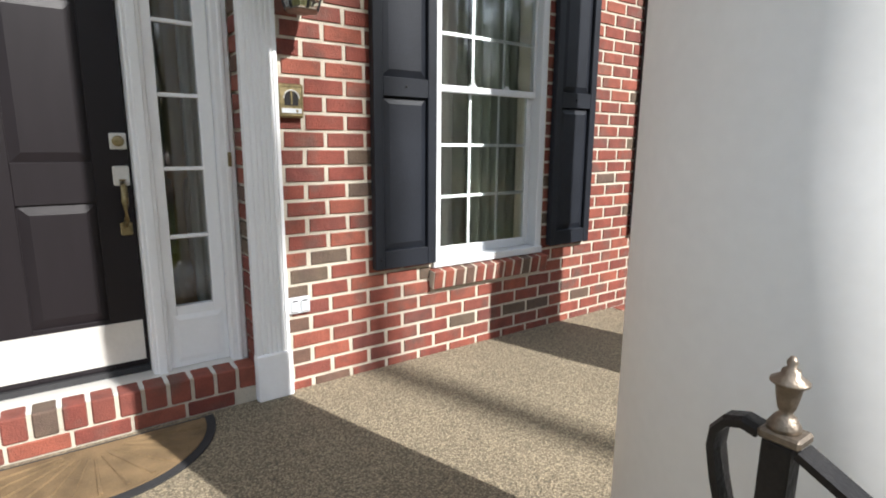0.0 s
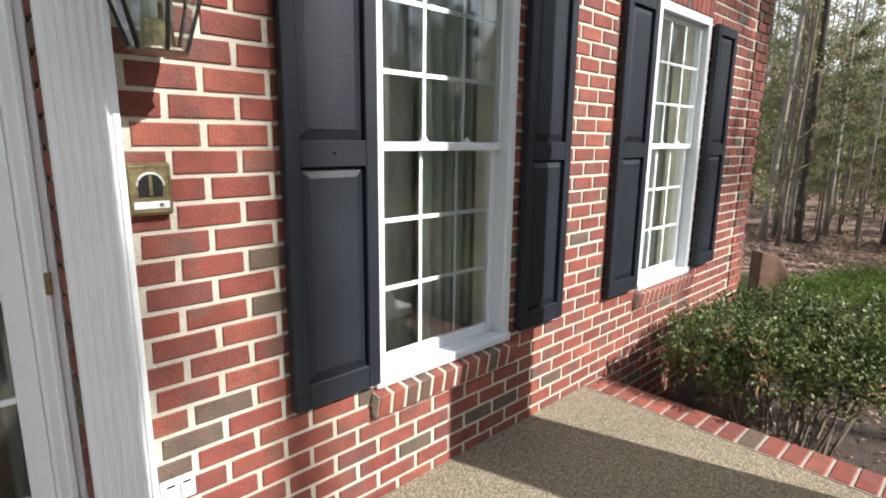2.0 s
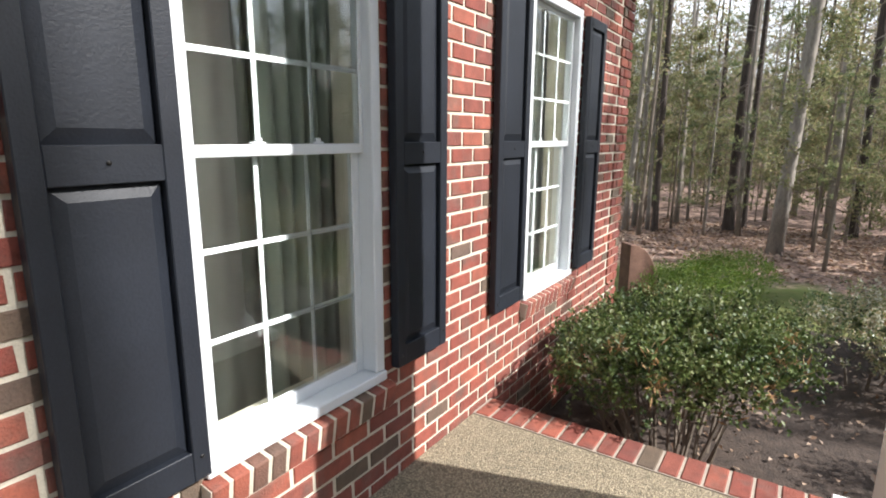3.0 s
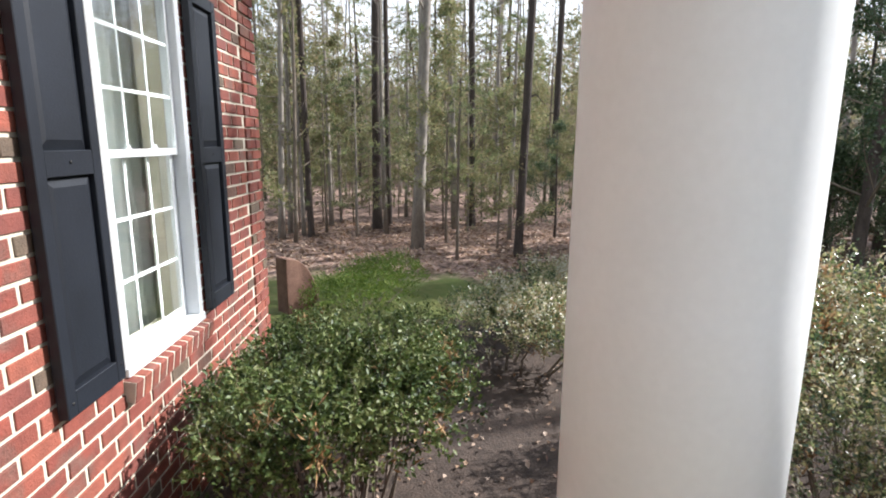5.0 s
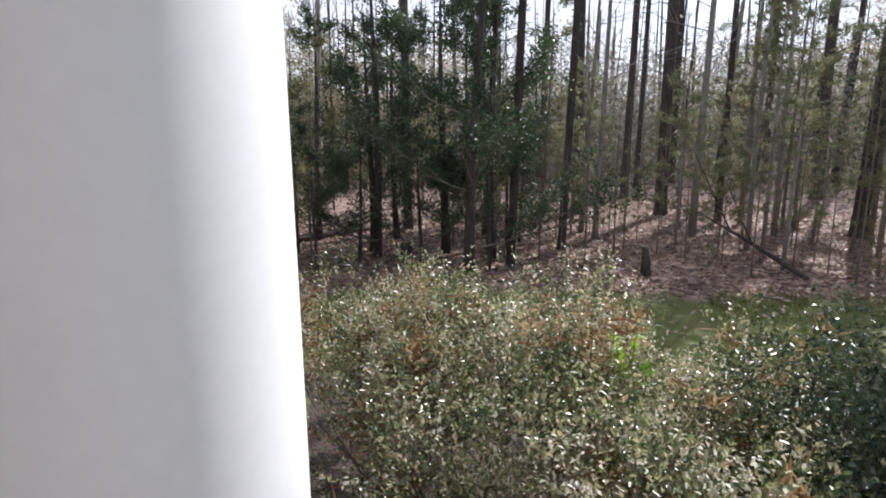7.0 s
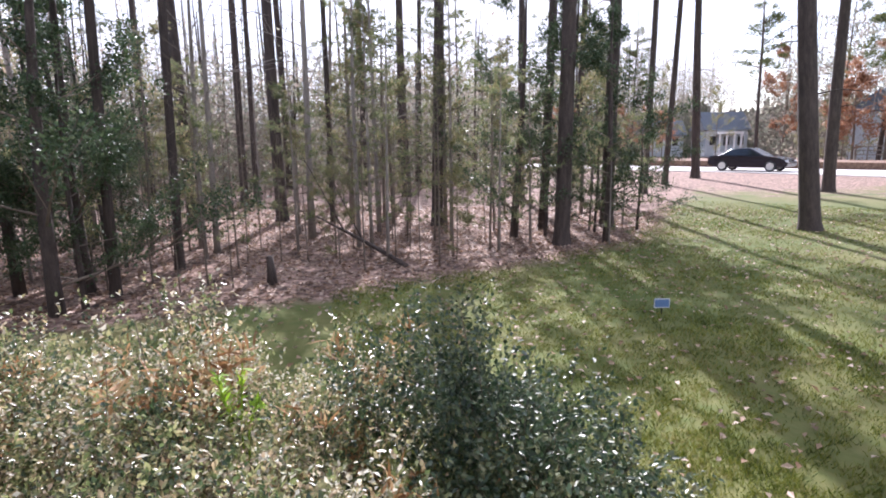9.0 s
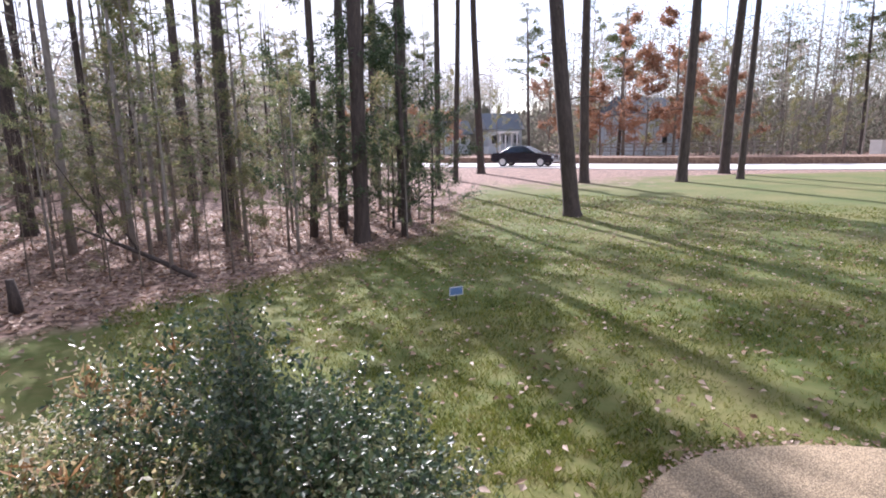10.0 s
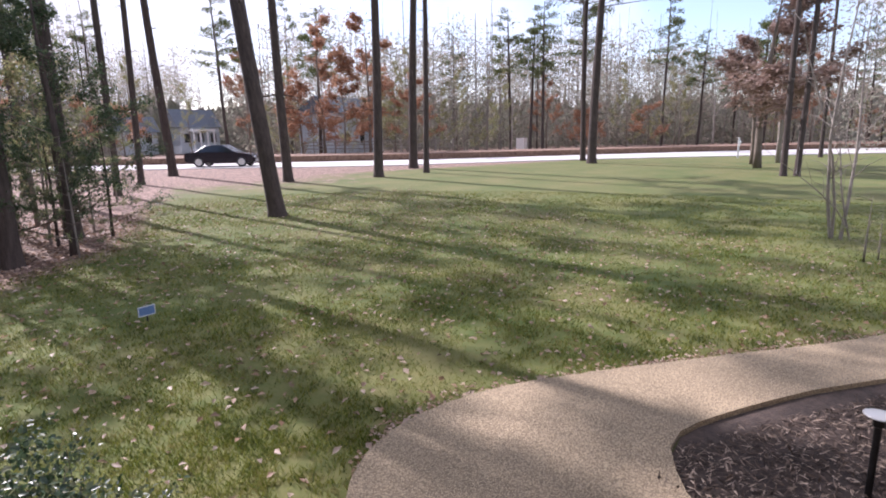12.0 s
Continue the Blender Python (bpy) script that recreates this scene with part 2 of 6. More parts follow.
GLOSSY = leaf_mat("small_glossy_leaf", ((0.04, 0.07, 0.03), (0.1, 0.14, 0.05), (0.22, 0.25, 0.1), (0.36, 0.35, 0.17), (0.44, 0.33, 0.2), (0.62, 0.6, 0.48)), 0.32, 0.48, 0.8, 0.7)
DARK_GLOSSY = leaf_mat("dark_glossy_leaf", ((0.015, 0.035, 0.018), (0.03, 0.06, 0.028), (0.05, 0.09, 0.04), (0.1, 0.13, 0.06), (0.16, 0.17, 0.09)), 0.36, 0.3, 0.5, 0.3)
CLIPPED = leaf_mat("clipped_leaf", ((0.05, 0.1, 0.012), (0.09, 0.16, 0.02), (0.15, 0.21, 0.03), (0.2, 0.25, 0.05)), 0.5, 0.35, 0.3, 0.2)
WEED_LEAF = leaf_mat("weed_leaf", ((0.16, 0.3, 0.02), (0.25, 0.4, 0.03), (0.34, 0.46, 0.05)), 0.5, 0.45)
DRY_SPRAY = leaf_mat("dry_spray_leaf", ((0.16, 0.08, 0.035), (0.3, 0.16, 0.07), (0.42, 0.26, 0.13), (0.5, 0.36, 0.2)), 0.7, 0.35)
PINE_SPRAY = leaf_mat("young_pine_needle", ((0.08, 0.115, 0.05), (0.14, 0.175, 0.08), (0.22, 0.24, 0.11), (0.31, 0.3, 0.16)), 0.5, 0.6, 0.4, 0.25)
BROWN_LEAF = leaf_mat("dull_brown_leaf", ((0.22, 0.15, 0.12), (0.29, 0.205, 0.165), (0.36, 0.26, 0.215), (0.26, 0.17, 0.135)), 0.7, 0.4)
NEEDLE = leaf_mat("pine_needle", ((0.04, 0.07, 0.022), (0.07, 0.1, 0.03), (0.11, 0.13, 0.045), (0.15, 0.15, 0.06)), 0.6, 0.4)
SPARSE = leaf_mat("understory_leaf", ((0.12, 0.145, 0.06), (0.19, 0.21, 0.09), (0.27, 0.26, 0.13), (0.38, 0.29, 0.17)), 0.55, 0.55)
RUSSET = leaf_mat("russet_leaf", ((0.25, 0.11, 0.06), (0.36, 0.18, 0.1), (0.42, 0.25, 0.16), (0.3, 0.18, 0.12)), 0.6, 0.4)
DRY = leaf_mat("fallen_leaf", ((0.2, 0.11, 0.06), (0.36, 0.24, 0.16), (0.5, 0.39, 0.31), (0.16, 0.09, 0.06)), 0.55, 0.3)
BLADE = leaf_mat("grass_blade", ((0.045, 0.07, 0.008), (0.09, 0.127, 0.012), (0.165, 0.19, 0.022), (0.215, 0.225, 0.042), (0.28, 0.25, 0.1)), 0.5, 0.28, 0.4, 0.4)
# far leaves: the haze of distance is put into their lighter, greyer colours
HAZE_LEAF = leaf_mat("far_haze_leaf", ((0.17, 0.2, 0.08), (0.23, 0.23, 0.11), (0.3, 0.25, 0.16), (0.37, 0.28, 0.2)), 0.7, 0.55)
PALE_HAZE_LEAF = leaf_mat("pale_haze_leaf", ((0.2, 0.22, 0.16), (0.26, 0.27, 0.2), (0.32, 0.28, 0.23), (0.38, 0.32, 0.27)), 0.7, 0.6)
PALE_SIDING = mat("pale_siding", (0.5, 0.55, 0.58), 0.8, vary=0.15, scale=2, fine=20)
ROOF_GREY = mat("slate_roof", (0.13, 0.15, 0.18), 0.85, vary=0.3, scale=3, fine=20)
CAR_PAINT = mat("dark_car_paint", (0.012, 0.013, 0.022), 0.2, 0.2, vary=0.1, spec=0.8)
CAR_GLASS = mat("dark_car_glass", (0.015, 0.018, 0.02), 0.08, vary=0.1, bump=0.0, spec=0.8)
SIGN_BLUE = mat("sign_face", (0.12, 0.22, 0.42), 0.4, vary=0.15, scale=12, fine=60)
# backdrop woods: distance haze painted in as a flat grey-brown tone
FAR_WOODS = mat("far_woods_haze", (0.27, 0.25, 0.2), 0.95, scale=0.35, fine=2.5, bump=0.0, tint=(0.15, 0.16, 0.11), stretch=(1.6, 1.6, 0.35))
DARK = mat("interior_paint", (0.5, 0.48, 0.43), 0.9, vary=0.2)


# ---- mesh helpers ----
def box(bm, x0, x1, y0, y1, z0, z1):
    vs = [bm.verts.new((x, y, z)) for z in (z0, z1) for y in (y0, y1) for x in (x0, x1)]
    fs = [bm.faces.new([vs[i] for i in f]) for f in ((0, 2, 3, 1), (4, 5, 7, 6), (0, 1, 5, 4), (2, 6, 7, 3), (0, 4, 6, 2), (1, 3, 7, 5))]
    return vs, fs


def bevelled(bm, w, segments=1):
    bmesh.ops.bevel(bm, geom=bm.edges[:], offset=w, segments=segments, affect="EDGES", clamp_overlap=True)
    return bm


def lathe(bm, profile, segs=32, cx=0.0, cy=0.0, caps=True):
    """profile: (radius, z) from the bottom up, turned round the upright axis."""
    rings = [[bm.verts.new((cx + r * math.cos(2 * math.pi * i / segs), cy + r * math.sin(2 * math.pi * i / segs), z)) for i in range(segs)] for r, z in profile]
    for a, b in zip(rings, rings[1:]):
        for i in range(segs):
            bm.faces.new((a[i], a[(i + 1) % segs], b[(i + 1) % segs], b[i]))
    if caps:
        bm.faces.new(rings[0][::-1])
        bm.faces.new(rings[-1])
    return bm


def tube(bm, pts, radii, segs=8):
    """A tapered tube along pts."""
    pts = [Vector(p) for p in pts]
    rings = []
    for i, p in enumerate(pts):
        d = (pts[min(i + 1, len(pts) - 1)] - pts[max(i - 1, 0)]).normalized()
        u = d.orthogonal().normalized() if abs(d.z) > 0.95 else d.cross(Vector((0, 0, 1))).normalized()
        v = d.cross(u)
        rings.append([bm.verts.new(p + (u * math.cos(a) + v * math.sin(a)) * radii[i]) for a in (2 * math.pi * k / segs for k in range(segs))])
    for a, b in zip(rings, rings[1:]):
        for i in range(segs):
            bm.faces.new((a[i], a[(i + 1) % segs], b[(i + 1) % segs], b[i]))
    bm.faces.new(rings[0][::-1])
    bm.faces.new(rings[-1])


def mesh(name, bm, material, smooth=False):
    me = bpy.data.meshes.new(name)
    bmesh.ops.recalc_face_normals(bm, faces=bm.faces[:])
    bm.to_mesh(me)
    bm.free()
    me.materials.append(material)
    if smooth:
        for p in me.polygons:
            p.use_smooth = True
    return me


def part(name, bm, material, parent, label="", smooth=False):
    ob = new(name, mesh(name, bm, material, smooth))
    ob.parent = parent
    return tagged(ob, label)


def boxes_part(name, boxes, material, parent, bevel=0.0, label=""):
    bm = bmesh.new()
    for b in boxes:
        box(bm, *b)
    if bevel:
        bevelled(bm, bevel)
    return part(name, bm, material, parent, label)


def thing(name, label, category, group="", kind="", at=(0, 0, 0), turn=0.0):
    ob = new(name)
    ob.empty_display_size = 0.1
    ob.matrix_basis = pose(*at, 0, 0, turn)
    return tagged(ob, label, category, group, kind)


def structure(name, bm, material, label="", smooth=False):
    return tagged(new(name, mesh(name, bm, material, smooth)), label, name.split("_")[0], kind="structure")


# ---- plan ----
WALL = 2.335            # brick face of the facade
EDGE = 3.16             # where the porch ends against its brick border
CORNER = 5.76           # the house's corner
GROUND = -0.5
COURSE, MODULE = 0.0767, 0.2
PHASE_Z, PHASE_X = 0.9635 - 25 * COURSE, 1.021
WIN = ((1.61, 2.42), (3.735, 4.54))   # openings between the brick
WIN_Z = (0.5, 2.3)
ENTRY = (-0.72, 0.665)
ENTRY_TOP = 2.75


def ground_z(x, y):
    s = min(1.0, max(0.0, (-y - 6.0) / 26.0))
    return GROUND + 0.45 * s * s * (3 - 2 * s)


# ---- ground, road, walk ----
EDGE_LINE = ((60, 16), (12.0, 9.0), (9.6, 4.0), (9.2, 0.0), (8.6, -3.6), (7.4, -4.9), (6.1, -6.0), (4.5, -7.9), (2.9, -9.6), (1.2, -12.0), (-0.1, -18.0), (-2.0, -26.0), (-30, -27), (-70, -20))


def litter_at(x, y):
    """About 1 inside the woods, 0 on the lawn: signed distance from the lawn's edge."""
    best, side = 1e9, 1.0
    for (ax, ay), (bx, by) in zip(EDGE_LINE, EDGE_LINE[1:]):
        dx, dy = bx - ax, by - ay
        u = max(0.0, min(1.0, ((x - ax) * dx + (y - ay) * dy) / (dx * dx + dy * dy)))
        ex, ey = x - ax - u * dx, y - ay - u * dy
        d = math.hypot(ex, ey)
        if d < best - 1e-9:
            best, side = d, dx * ey - dy * ex
    under_pines = 0.8 * math.exp(-((x + 4) / 8.5) ** 2 - ((y + 26.5) / 6) ** 2)
    return max(under_pines, min(1.0, 0.5 + (best if side > 0 else -best) / 1.6))


bm = bmesh.new()
gx = [-600, -300, -150, -90, -60] + [i * 0.75 for i in range(-64, 33)] + [30, 40, 60, 100, 200, 500]
gy = [-600, -300, -150, -90, -60] + [i * 0.75 for i in range(-66, 20)] + [20, 30, 60, 150, 400]
grid = [[bm.verts.new((x, y, ground_z(x, y) + (0.025 * noise.noise((x * 0.6, y * 0.6, 0)) if abs(x) < 30 and -40 < y < 12 else 0))) for x in gx] for y in gy]
for r0, r1 in zip(grid, grid[1:]):
    for i in range(len(gx) - 1):
        bm.faces.new((r0[i], r0[i + 1], r1[i + 1], r1[i]))
ground = structure("ground", bm, LAWN, "winter lawn running into a leaf-strewn forest floor", True)
att = ground.data.attributes.new("litter", "FLOAT", "POINT")
att.data.foreach_set("value", [litter_at(v.co.x, v.co.y) for v in ground.data.vertices])


def smooth_line(pts, steps=8):
    """A Catmull-Rom curve through pts."""
    out, p = [], [pts[0], *pts, pts[-1]]
    for a, b, c, d in zip(p, p[1:], p[2:], p[3:]):
        for k in range(steps):
            t = k / steps
            out.append(tuple(0.5 * (2 * q1 + (q2 - q0) * t + (2 * q0 - 5 * q1 + 4 * q2 - q3) * t * t + (3 * q1 - q0 - 3 * q2 + q3) * t ** 3) for q0, q1, q2, q3 in zip(a, b, c, d)))
    return out + [pts[-1]]


def ribbon(name, left, right, height, depth, material, label, n=60):
    """A slab between two curves, following the ground."""
    def even(line):
        acc = [0.0]
        for a, b in zip(line, line[1:]):
            acc.append(acc[-1] + math.dist(a, b))
        res, j = [], 0
        for k in range(n + 1):
            s = acc[-1] * k / n
            while j < len(acc) - 2 and acc[j + 1] < s:
                j += 1
            u = (s - acc[j]) / max(1e-6, acc[j + 1] - acc[j])
            res.append((line[j][0] + (line[j + 1][0] - line[j][0]) * u, line[j][1] + (line[j + 1][1] - line[j][1]) * u))
        return res
    a, b = even(smooth_line(left)), even(smooth_line(right))
    bm = bmesh.new()
    m = 6
    top = [[bm.verts.new((p[0] + (q[0] - p[0]) * j / m, p[1] + (q[1] - p[1]) * j / m, ground_z(0, p[1] + (q[1] - p[1]) * j / m) + height)) for j in range(m + 1)] for p, q in zip(a, b)]
    low = [[bm.verts.new(v.co - Vector((0, 0, depth))) for v in (r[0], r[-1])] for r in top]
    for i in range(n):
        for j in range(m):
            bm.faces.new((top[i][j], top[i][j + 1], top[i + 1][j + 1], top[i + 1][j]))
        bm.faces.new((low[i][0], top[i][0], top[i + 1][0], low[i + 1][0]))
        bm.faces.new((top[i][-1], low[i][1], low[i + 1][1], top[i + 1][-1]))
    return structure(name, bm, material, label)


ribbon("walkway", [(0.85, -0.66), (0.85, -2.0), (0.66, -2.56), (0.1, -2.98), (-0.8, -3.05), (-1.85, -2.75), (-3.15, -2.25), (-4.9, -1.6), (-9, -0.4), (-14, 0.5)],
       [(-0.75, -0.66), (-0.82, -1.2), (-0.98, -1.42), (-1.17, -1.62), (-1.4, -1.74), (-1.75, -1.75), (-2.67, -1.56), (-3.62, -1.24), (-8.5, 0.6), (-14, 1.7)],
       0.05, 0.16, AGG_WALK, "pale tan exposed aggregate concrete walkway curving over the lawn")
ribbon("mulch_bed_west", [(-0.76, -0.9), (-0.83, -1.2), (-0.99, -1.42), (-1.18, -1.61), (-1.4, -1.73), (-1.75, -1.74), (-2.67, -1.55), (-3.62, -1.23), (-8.5, 0.61), (-14, 1.72)],
       [(-0.8, -0.8), (-1.2, 2.3), (-4, 2.4), (-9, 2.4), (-14, 2.5)], 0.012, 0.1, MULCH, "dark shredded mulch bed beside the walkway")
ribbon("mulch_bed_east", [(0.9, -0.06), (0.9, -1.7), (1.6, -2.3), (4.4, -2.3), (6.9, -0.9), (7.4, 0.8), (7.2, 2.0), (6.4, 2.6)], [(1.2, -0.04), (3.3, -0.04), (3.5, 1.0), (3.5, 2.3), (4.4, 2.33), (5.4, 2.33), (5.7, 2.33)],
       0.012, 0.1, MULCH, "brown leaf-strewn mulch bed under the shrubs")
ribbon("road", [(20, -52), (8, -45), (-0.5, -40.0), (-6.3, -36.5), (-14.0, -30.8), (-29.5, -26.6), (-52, -19), (-100, -2)],
       [(20, -62), (8, -54.5), (-1.3, -48.5), (-9, -44), (-19.0, -37.8), (-32, -33.0), (-57, -25.5), (-105, -9)], 0.05, 0.3, ROAD, "pale sunlit asphalt road beyond the lawn", 120)
ribbon("verge", [(20, -62.2), (8, -54.7), (-1.3, -48.7), (-9, -44.2), (-19.0, -38.0), (-32, -33.2), (-57, -25.7), (-105, -9.2)],
       [(20, -70), (6, -62.5), (-4, -56), (-13, -50.5), (-23, -44.2), (-35, -39.4), (-60, -31.5), (-108, -15)], 0.5, 0.6, LITTER, "leaf-covered bank on the far side of the road", 120)

# ---- house ----
bm = bmesh.new()
back = WALL + 0.006


def wall_strip(x0, x1, z0, z1):
    box(bm, x0, x1, back, back + 0.24, z0, z1)


ROOF_Z = 6.2
wall_strip(-4.5, ENTRY[0], GROUND - 0.3, ROOF_Z)
wall_strip(ENTRY[0], ENTRY[1], ENTRY_TOP, ROOF_Z)
wall_strip(ENTRY[0], ENTRY[1], GROUND - 0.3, 0.0)
wall_strip(ENTRY[1], WIN[0][0], GROUND - 0.3, ROOF_Z)
wall_strip(WIN[0][1], WIN[1][0], GROUND - 0.3, ROOF_Z)
wall_strip(WIN[1][1], CORNER - 0.006, GROUND - 0.3, ROOF_Z)
for a, b in WIN:
    wall_strip(a, b, GROUND - 0.3, WIN_Z[0])
    wall_strip(a, b, WIN_Z[1], ROOF_Z)
wall_south = structure("wall_south", bm, MORTAR, "red brick house facade with pale mortar joints")

bm = bmesh.new()
box(bm, CORNER - 0.247, CORNER - 0.006, back + 0.24, 11, GROUND - 0.3, ROOF_Z)
wall_east = structure("wall_east", bm, MORTAR, "red brick side wall of the house")
bm = bmesh.new()
box(bm, -4.5, CORNER - 0.25, 5.6, 5.8, GROUND - 0.3, ROOF_Z)
box(bm, -4.7, -4.5, WALL, 5.8, GROUND - 0.3, ROOF_Z)
box(bm, 0.95, 1.05, back + 0.24, 5.6, 0.1, 2.75)
box(bm, 3.0, 3.1, back + 0.24, 5.6, 0.1, 2.75)
structure("wall_inner", bm, DARK, "plain painted inner walls of the rooms")
bm = bmesh.new()
box(bm, -4.5, CORNER - 0.25, back + 0.24, 5.6, -0.05, 0.1)
structure("floor", bm, WOOD, "wooden floor of the rooms behind the windows")
bm = bmesh.new()
box(bm, -4.5, CORNER - 0.25, back + 0.24, 5.6, 2.76, 2.9)
structure("ceiling", bm, WHITE, "plain white ceiling of the rooms")
bm = bmesh.new()
box(bm, -5.2, CORNER + 0.4, WALL - 0.4, 11, ROOF_Z, ROOF_Z + 0.25)
structure("roof", bm, DARK, "dark roof over the brick house")

bm = bmesh.new()
box(bm, -2.2, EDGE, -0.05, WALL + 0.004, GROUND - 0.2, 0.0)
bevelled(bm, 0.008)
structure("porch_floor", bm, AGG, "tan exposed aggregate concrete porch floor")
bm = bmesh.new()
for k in range(2):
    box(bm, -0.75, 0.85, -0.35 - 0.3 * k, -0.055 - 0.3 * k, GROUND - 0.1, -0.17 * (k + 1))
structure("porch_steps", bm, AGG, "concrete steps up to the porch")
bm = bmesh.new()
box(bm, -2.6, EDGE + 0.2, 0.02, WALL - 0.002, 5.6, 6.0)
structure("porch_ceiling", bm, WHITE, "white painted porch roof soffit")

# ---- brickwork ----
QUOIN = CORNER - 0.3


def brick_shape(w, h, d, seed, axis="y"):
    """One brick as vertices and faces: proud front with worn, chamfered edges; front looks to -y (or +x)."""
    r = random.Random(seed)
    v = []
    for inset, depth, wob in ((0.0, 0.0, 0.0), (0.0, d - 0.0025, 0.0028), (0.0025, d, 0.0022)):
        for sx, sz in ((-1, -1), (1, -1), (1, 1), (-1, 1)):
            x, z = sx * (w / 2 - inset) + r.uniform(-wob, wob), sz * (h / 2 - inset) + r.uniform(-wob, wob)
            v.append((x, -depth, z) if axis == "y" else (depth, x, z))
    f = [(8, 9, 10, 11)]
    for o in (0, 4):
        f += [(o + i, o + (i + 1) % 4, o + 4 + (i + 1) % 4, o + 4 + i) for i in range(4)]
    return v, f


def brick_mesh(name, w, h, d, seed, material, axis="y"):
    me = bpy.data.meshes.new(name)
    me.from_pydata(*[list(q) if i != 1 else [] for i, q in enumerate((brick_shape(w, h, d, seed, axis)[0], (), brick_shape(w, h, d, seed, axis)[1]))])
    me.materials.append(material)
    return me


def cut(spans, holes):
    out = []
    for a, b in spans:
        pieces = [(a, b)]
        for h0, h1 in holes:
            pieces = [q for p0, p1 in pieces for q in ((p0, min(p1, h0)), (max(p0, h1), p1)) if q[1] - q[0] > 0.045]
        out += pieces
    return out


JOINT, HEAD_JOINT = 0.0155, 0.021     # bed joints and upright joints
facade = []     # (x0, x1, z centre, proud)
k0 = int((GROUND - 0.1 - PHASE_Z) / COURSE)
for k in range(k0, 60):
    zc = PHASE_Z + (k + 0.5) * COURSE
    if zc > 3.3:
        break
    off = PHASE_X + (MODULE / 2 if (k - 25) % 2 else 0.0)
    holes = []
    for a, b in WIN:
        if zc > WIN_Z[0] - 0.135 and zc < WIN_Z[1] + 0.21:
            holes.append((a - 0.002, b + 0.002))
    if 0 - 0.05 < zc < ENTRY_TOP:
        holes.append((ENTRY[0], ENTRY[1]))
    if zc < -0.02:
        holes.append((-2.2, EDGE))
    i0 = int((-1.6 - off) / MODULE)
    spans = []
    for i in range(i0, 40):
        a, b = off + i * MODULE, off + (i + 1) * MODULE
        if b > QUOIN:
            b = QUOIN
        if b - a > 0.045:
            spans.append((a, b))
    for a, b in cut(spans, holes):
        facade.append((a + HEAD_JOINT / 2, b - HEAD_JOINT / 2, zc, 0.0065))
    # the corner's slightly proud quoin blocks
    lift = 0.0065 if (k - k0) % 7 == 3 else 0.016
    half = [(QUOIN, QUOIN + 0.2), (QUOIN + 0.2, CORNER)] if k % 2 else [(QUOIN, QUOIN + 0.1), (QUOIN + 0.1, CORNER)]
    for a, b in half:
        facade.append((a + JOINT / 2, b - (JOINT / 2 if b < CORNER else -lift + 0.012), zc, lift))

rng = random.Random(4)
shared, rest_v, rest_f, count = {}, [], [], 0
for a, b, zc, d in facade:
    near = 0.85 < a < 3.0 and 0.0 < zc < 2.1 and count < 300
    h = COURSE - JOINT + rng.uniform(-0.001, 0.001)
    if near:
        key = (round(b - a, 3), rng.randrange(4))
        if key not in shared:
            shared[key] = brick_mesh("brick", b - a, COURSE - JOINT, d, len(shared), BRICK_PIECE)
        ob = new("brick", shared[key])
        ob.matrix_basis = pose((a + b) / 2, back, zc, 0, rng.uniform(-0.35, 0.35), 0)
        ob.parent = wall_south
        count += 1
    else:
        v, f = brick_shape(b - a, h, d, rng.random())
        o = len(rest_v)
        rest_v += [(x + (a + b) / 2, y + back, z + zc) for x, y, z in v]
        rest_f += [tuple(o + i for i in q) for q in f]
me = bpy.data.meshes.new("brick_field")
me.from_pydata(rest_v, [], rest_f)
me.materials.append(BRICK)
field = tagged(new("brick_field", me), "red and brown fired bricks in running bond", kind="stuff")
field.parent = wall_south

# bricks of the east side and of the entry's reveal
rest_v, rest_f = [], []
for k in range(k0, 49):
    zc = PHASE_Z + (k + 0.5) * COURSE
    for i in range(16):
        y = WALL + (0.1 if k % 2 else 0.0) + i * MODULE
        v, f = brick_shape(MODULE - JOINT, COURSE - JOINT, 0.012, rng.random(), "x")
        o = len(rest_v)
        rest_v += [(x + CORNER - 0.006, yy + y + 0.1, z + zc) for x, yy, z in v]
        rest_f += [tuple(o + j for j in q) for q in f]
me = bpy.data.meshes.new("brick_field")
me.from_pydata(rest_v, [], rest_f)
me.materials.append(BRICK)
side = tagged(new("brick_field", me), "red fired bricks of the side wall", kind="stuff")
side.parent = wall_east

# the entry's brick reveal, seen between the casing and the pilaster
reveal_mesh = brick_mesh("brick", 0.105, COURSE - JOINT, 0.012, 5, BRICK_PIECE, "x")
for k in range(25, 60):
    zc = PHASE_Z + (k - 13 + 0.5) * COURSE
    if zc < 0.03 or zc > ENTRY_TOP:
        continue
    ob = new("brick", reveal_mesh)
    ob.matrix_basis = pose(ENTRY[1] + 0.0005, WALL + 0.066, zc, 0, 0, 180)
    ob.parent = wall_south

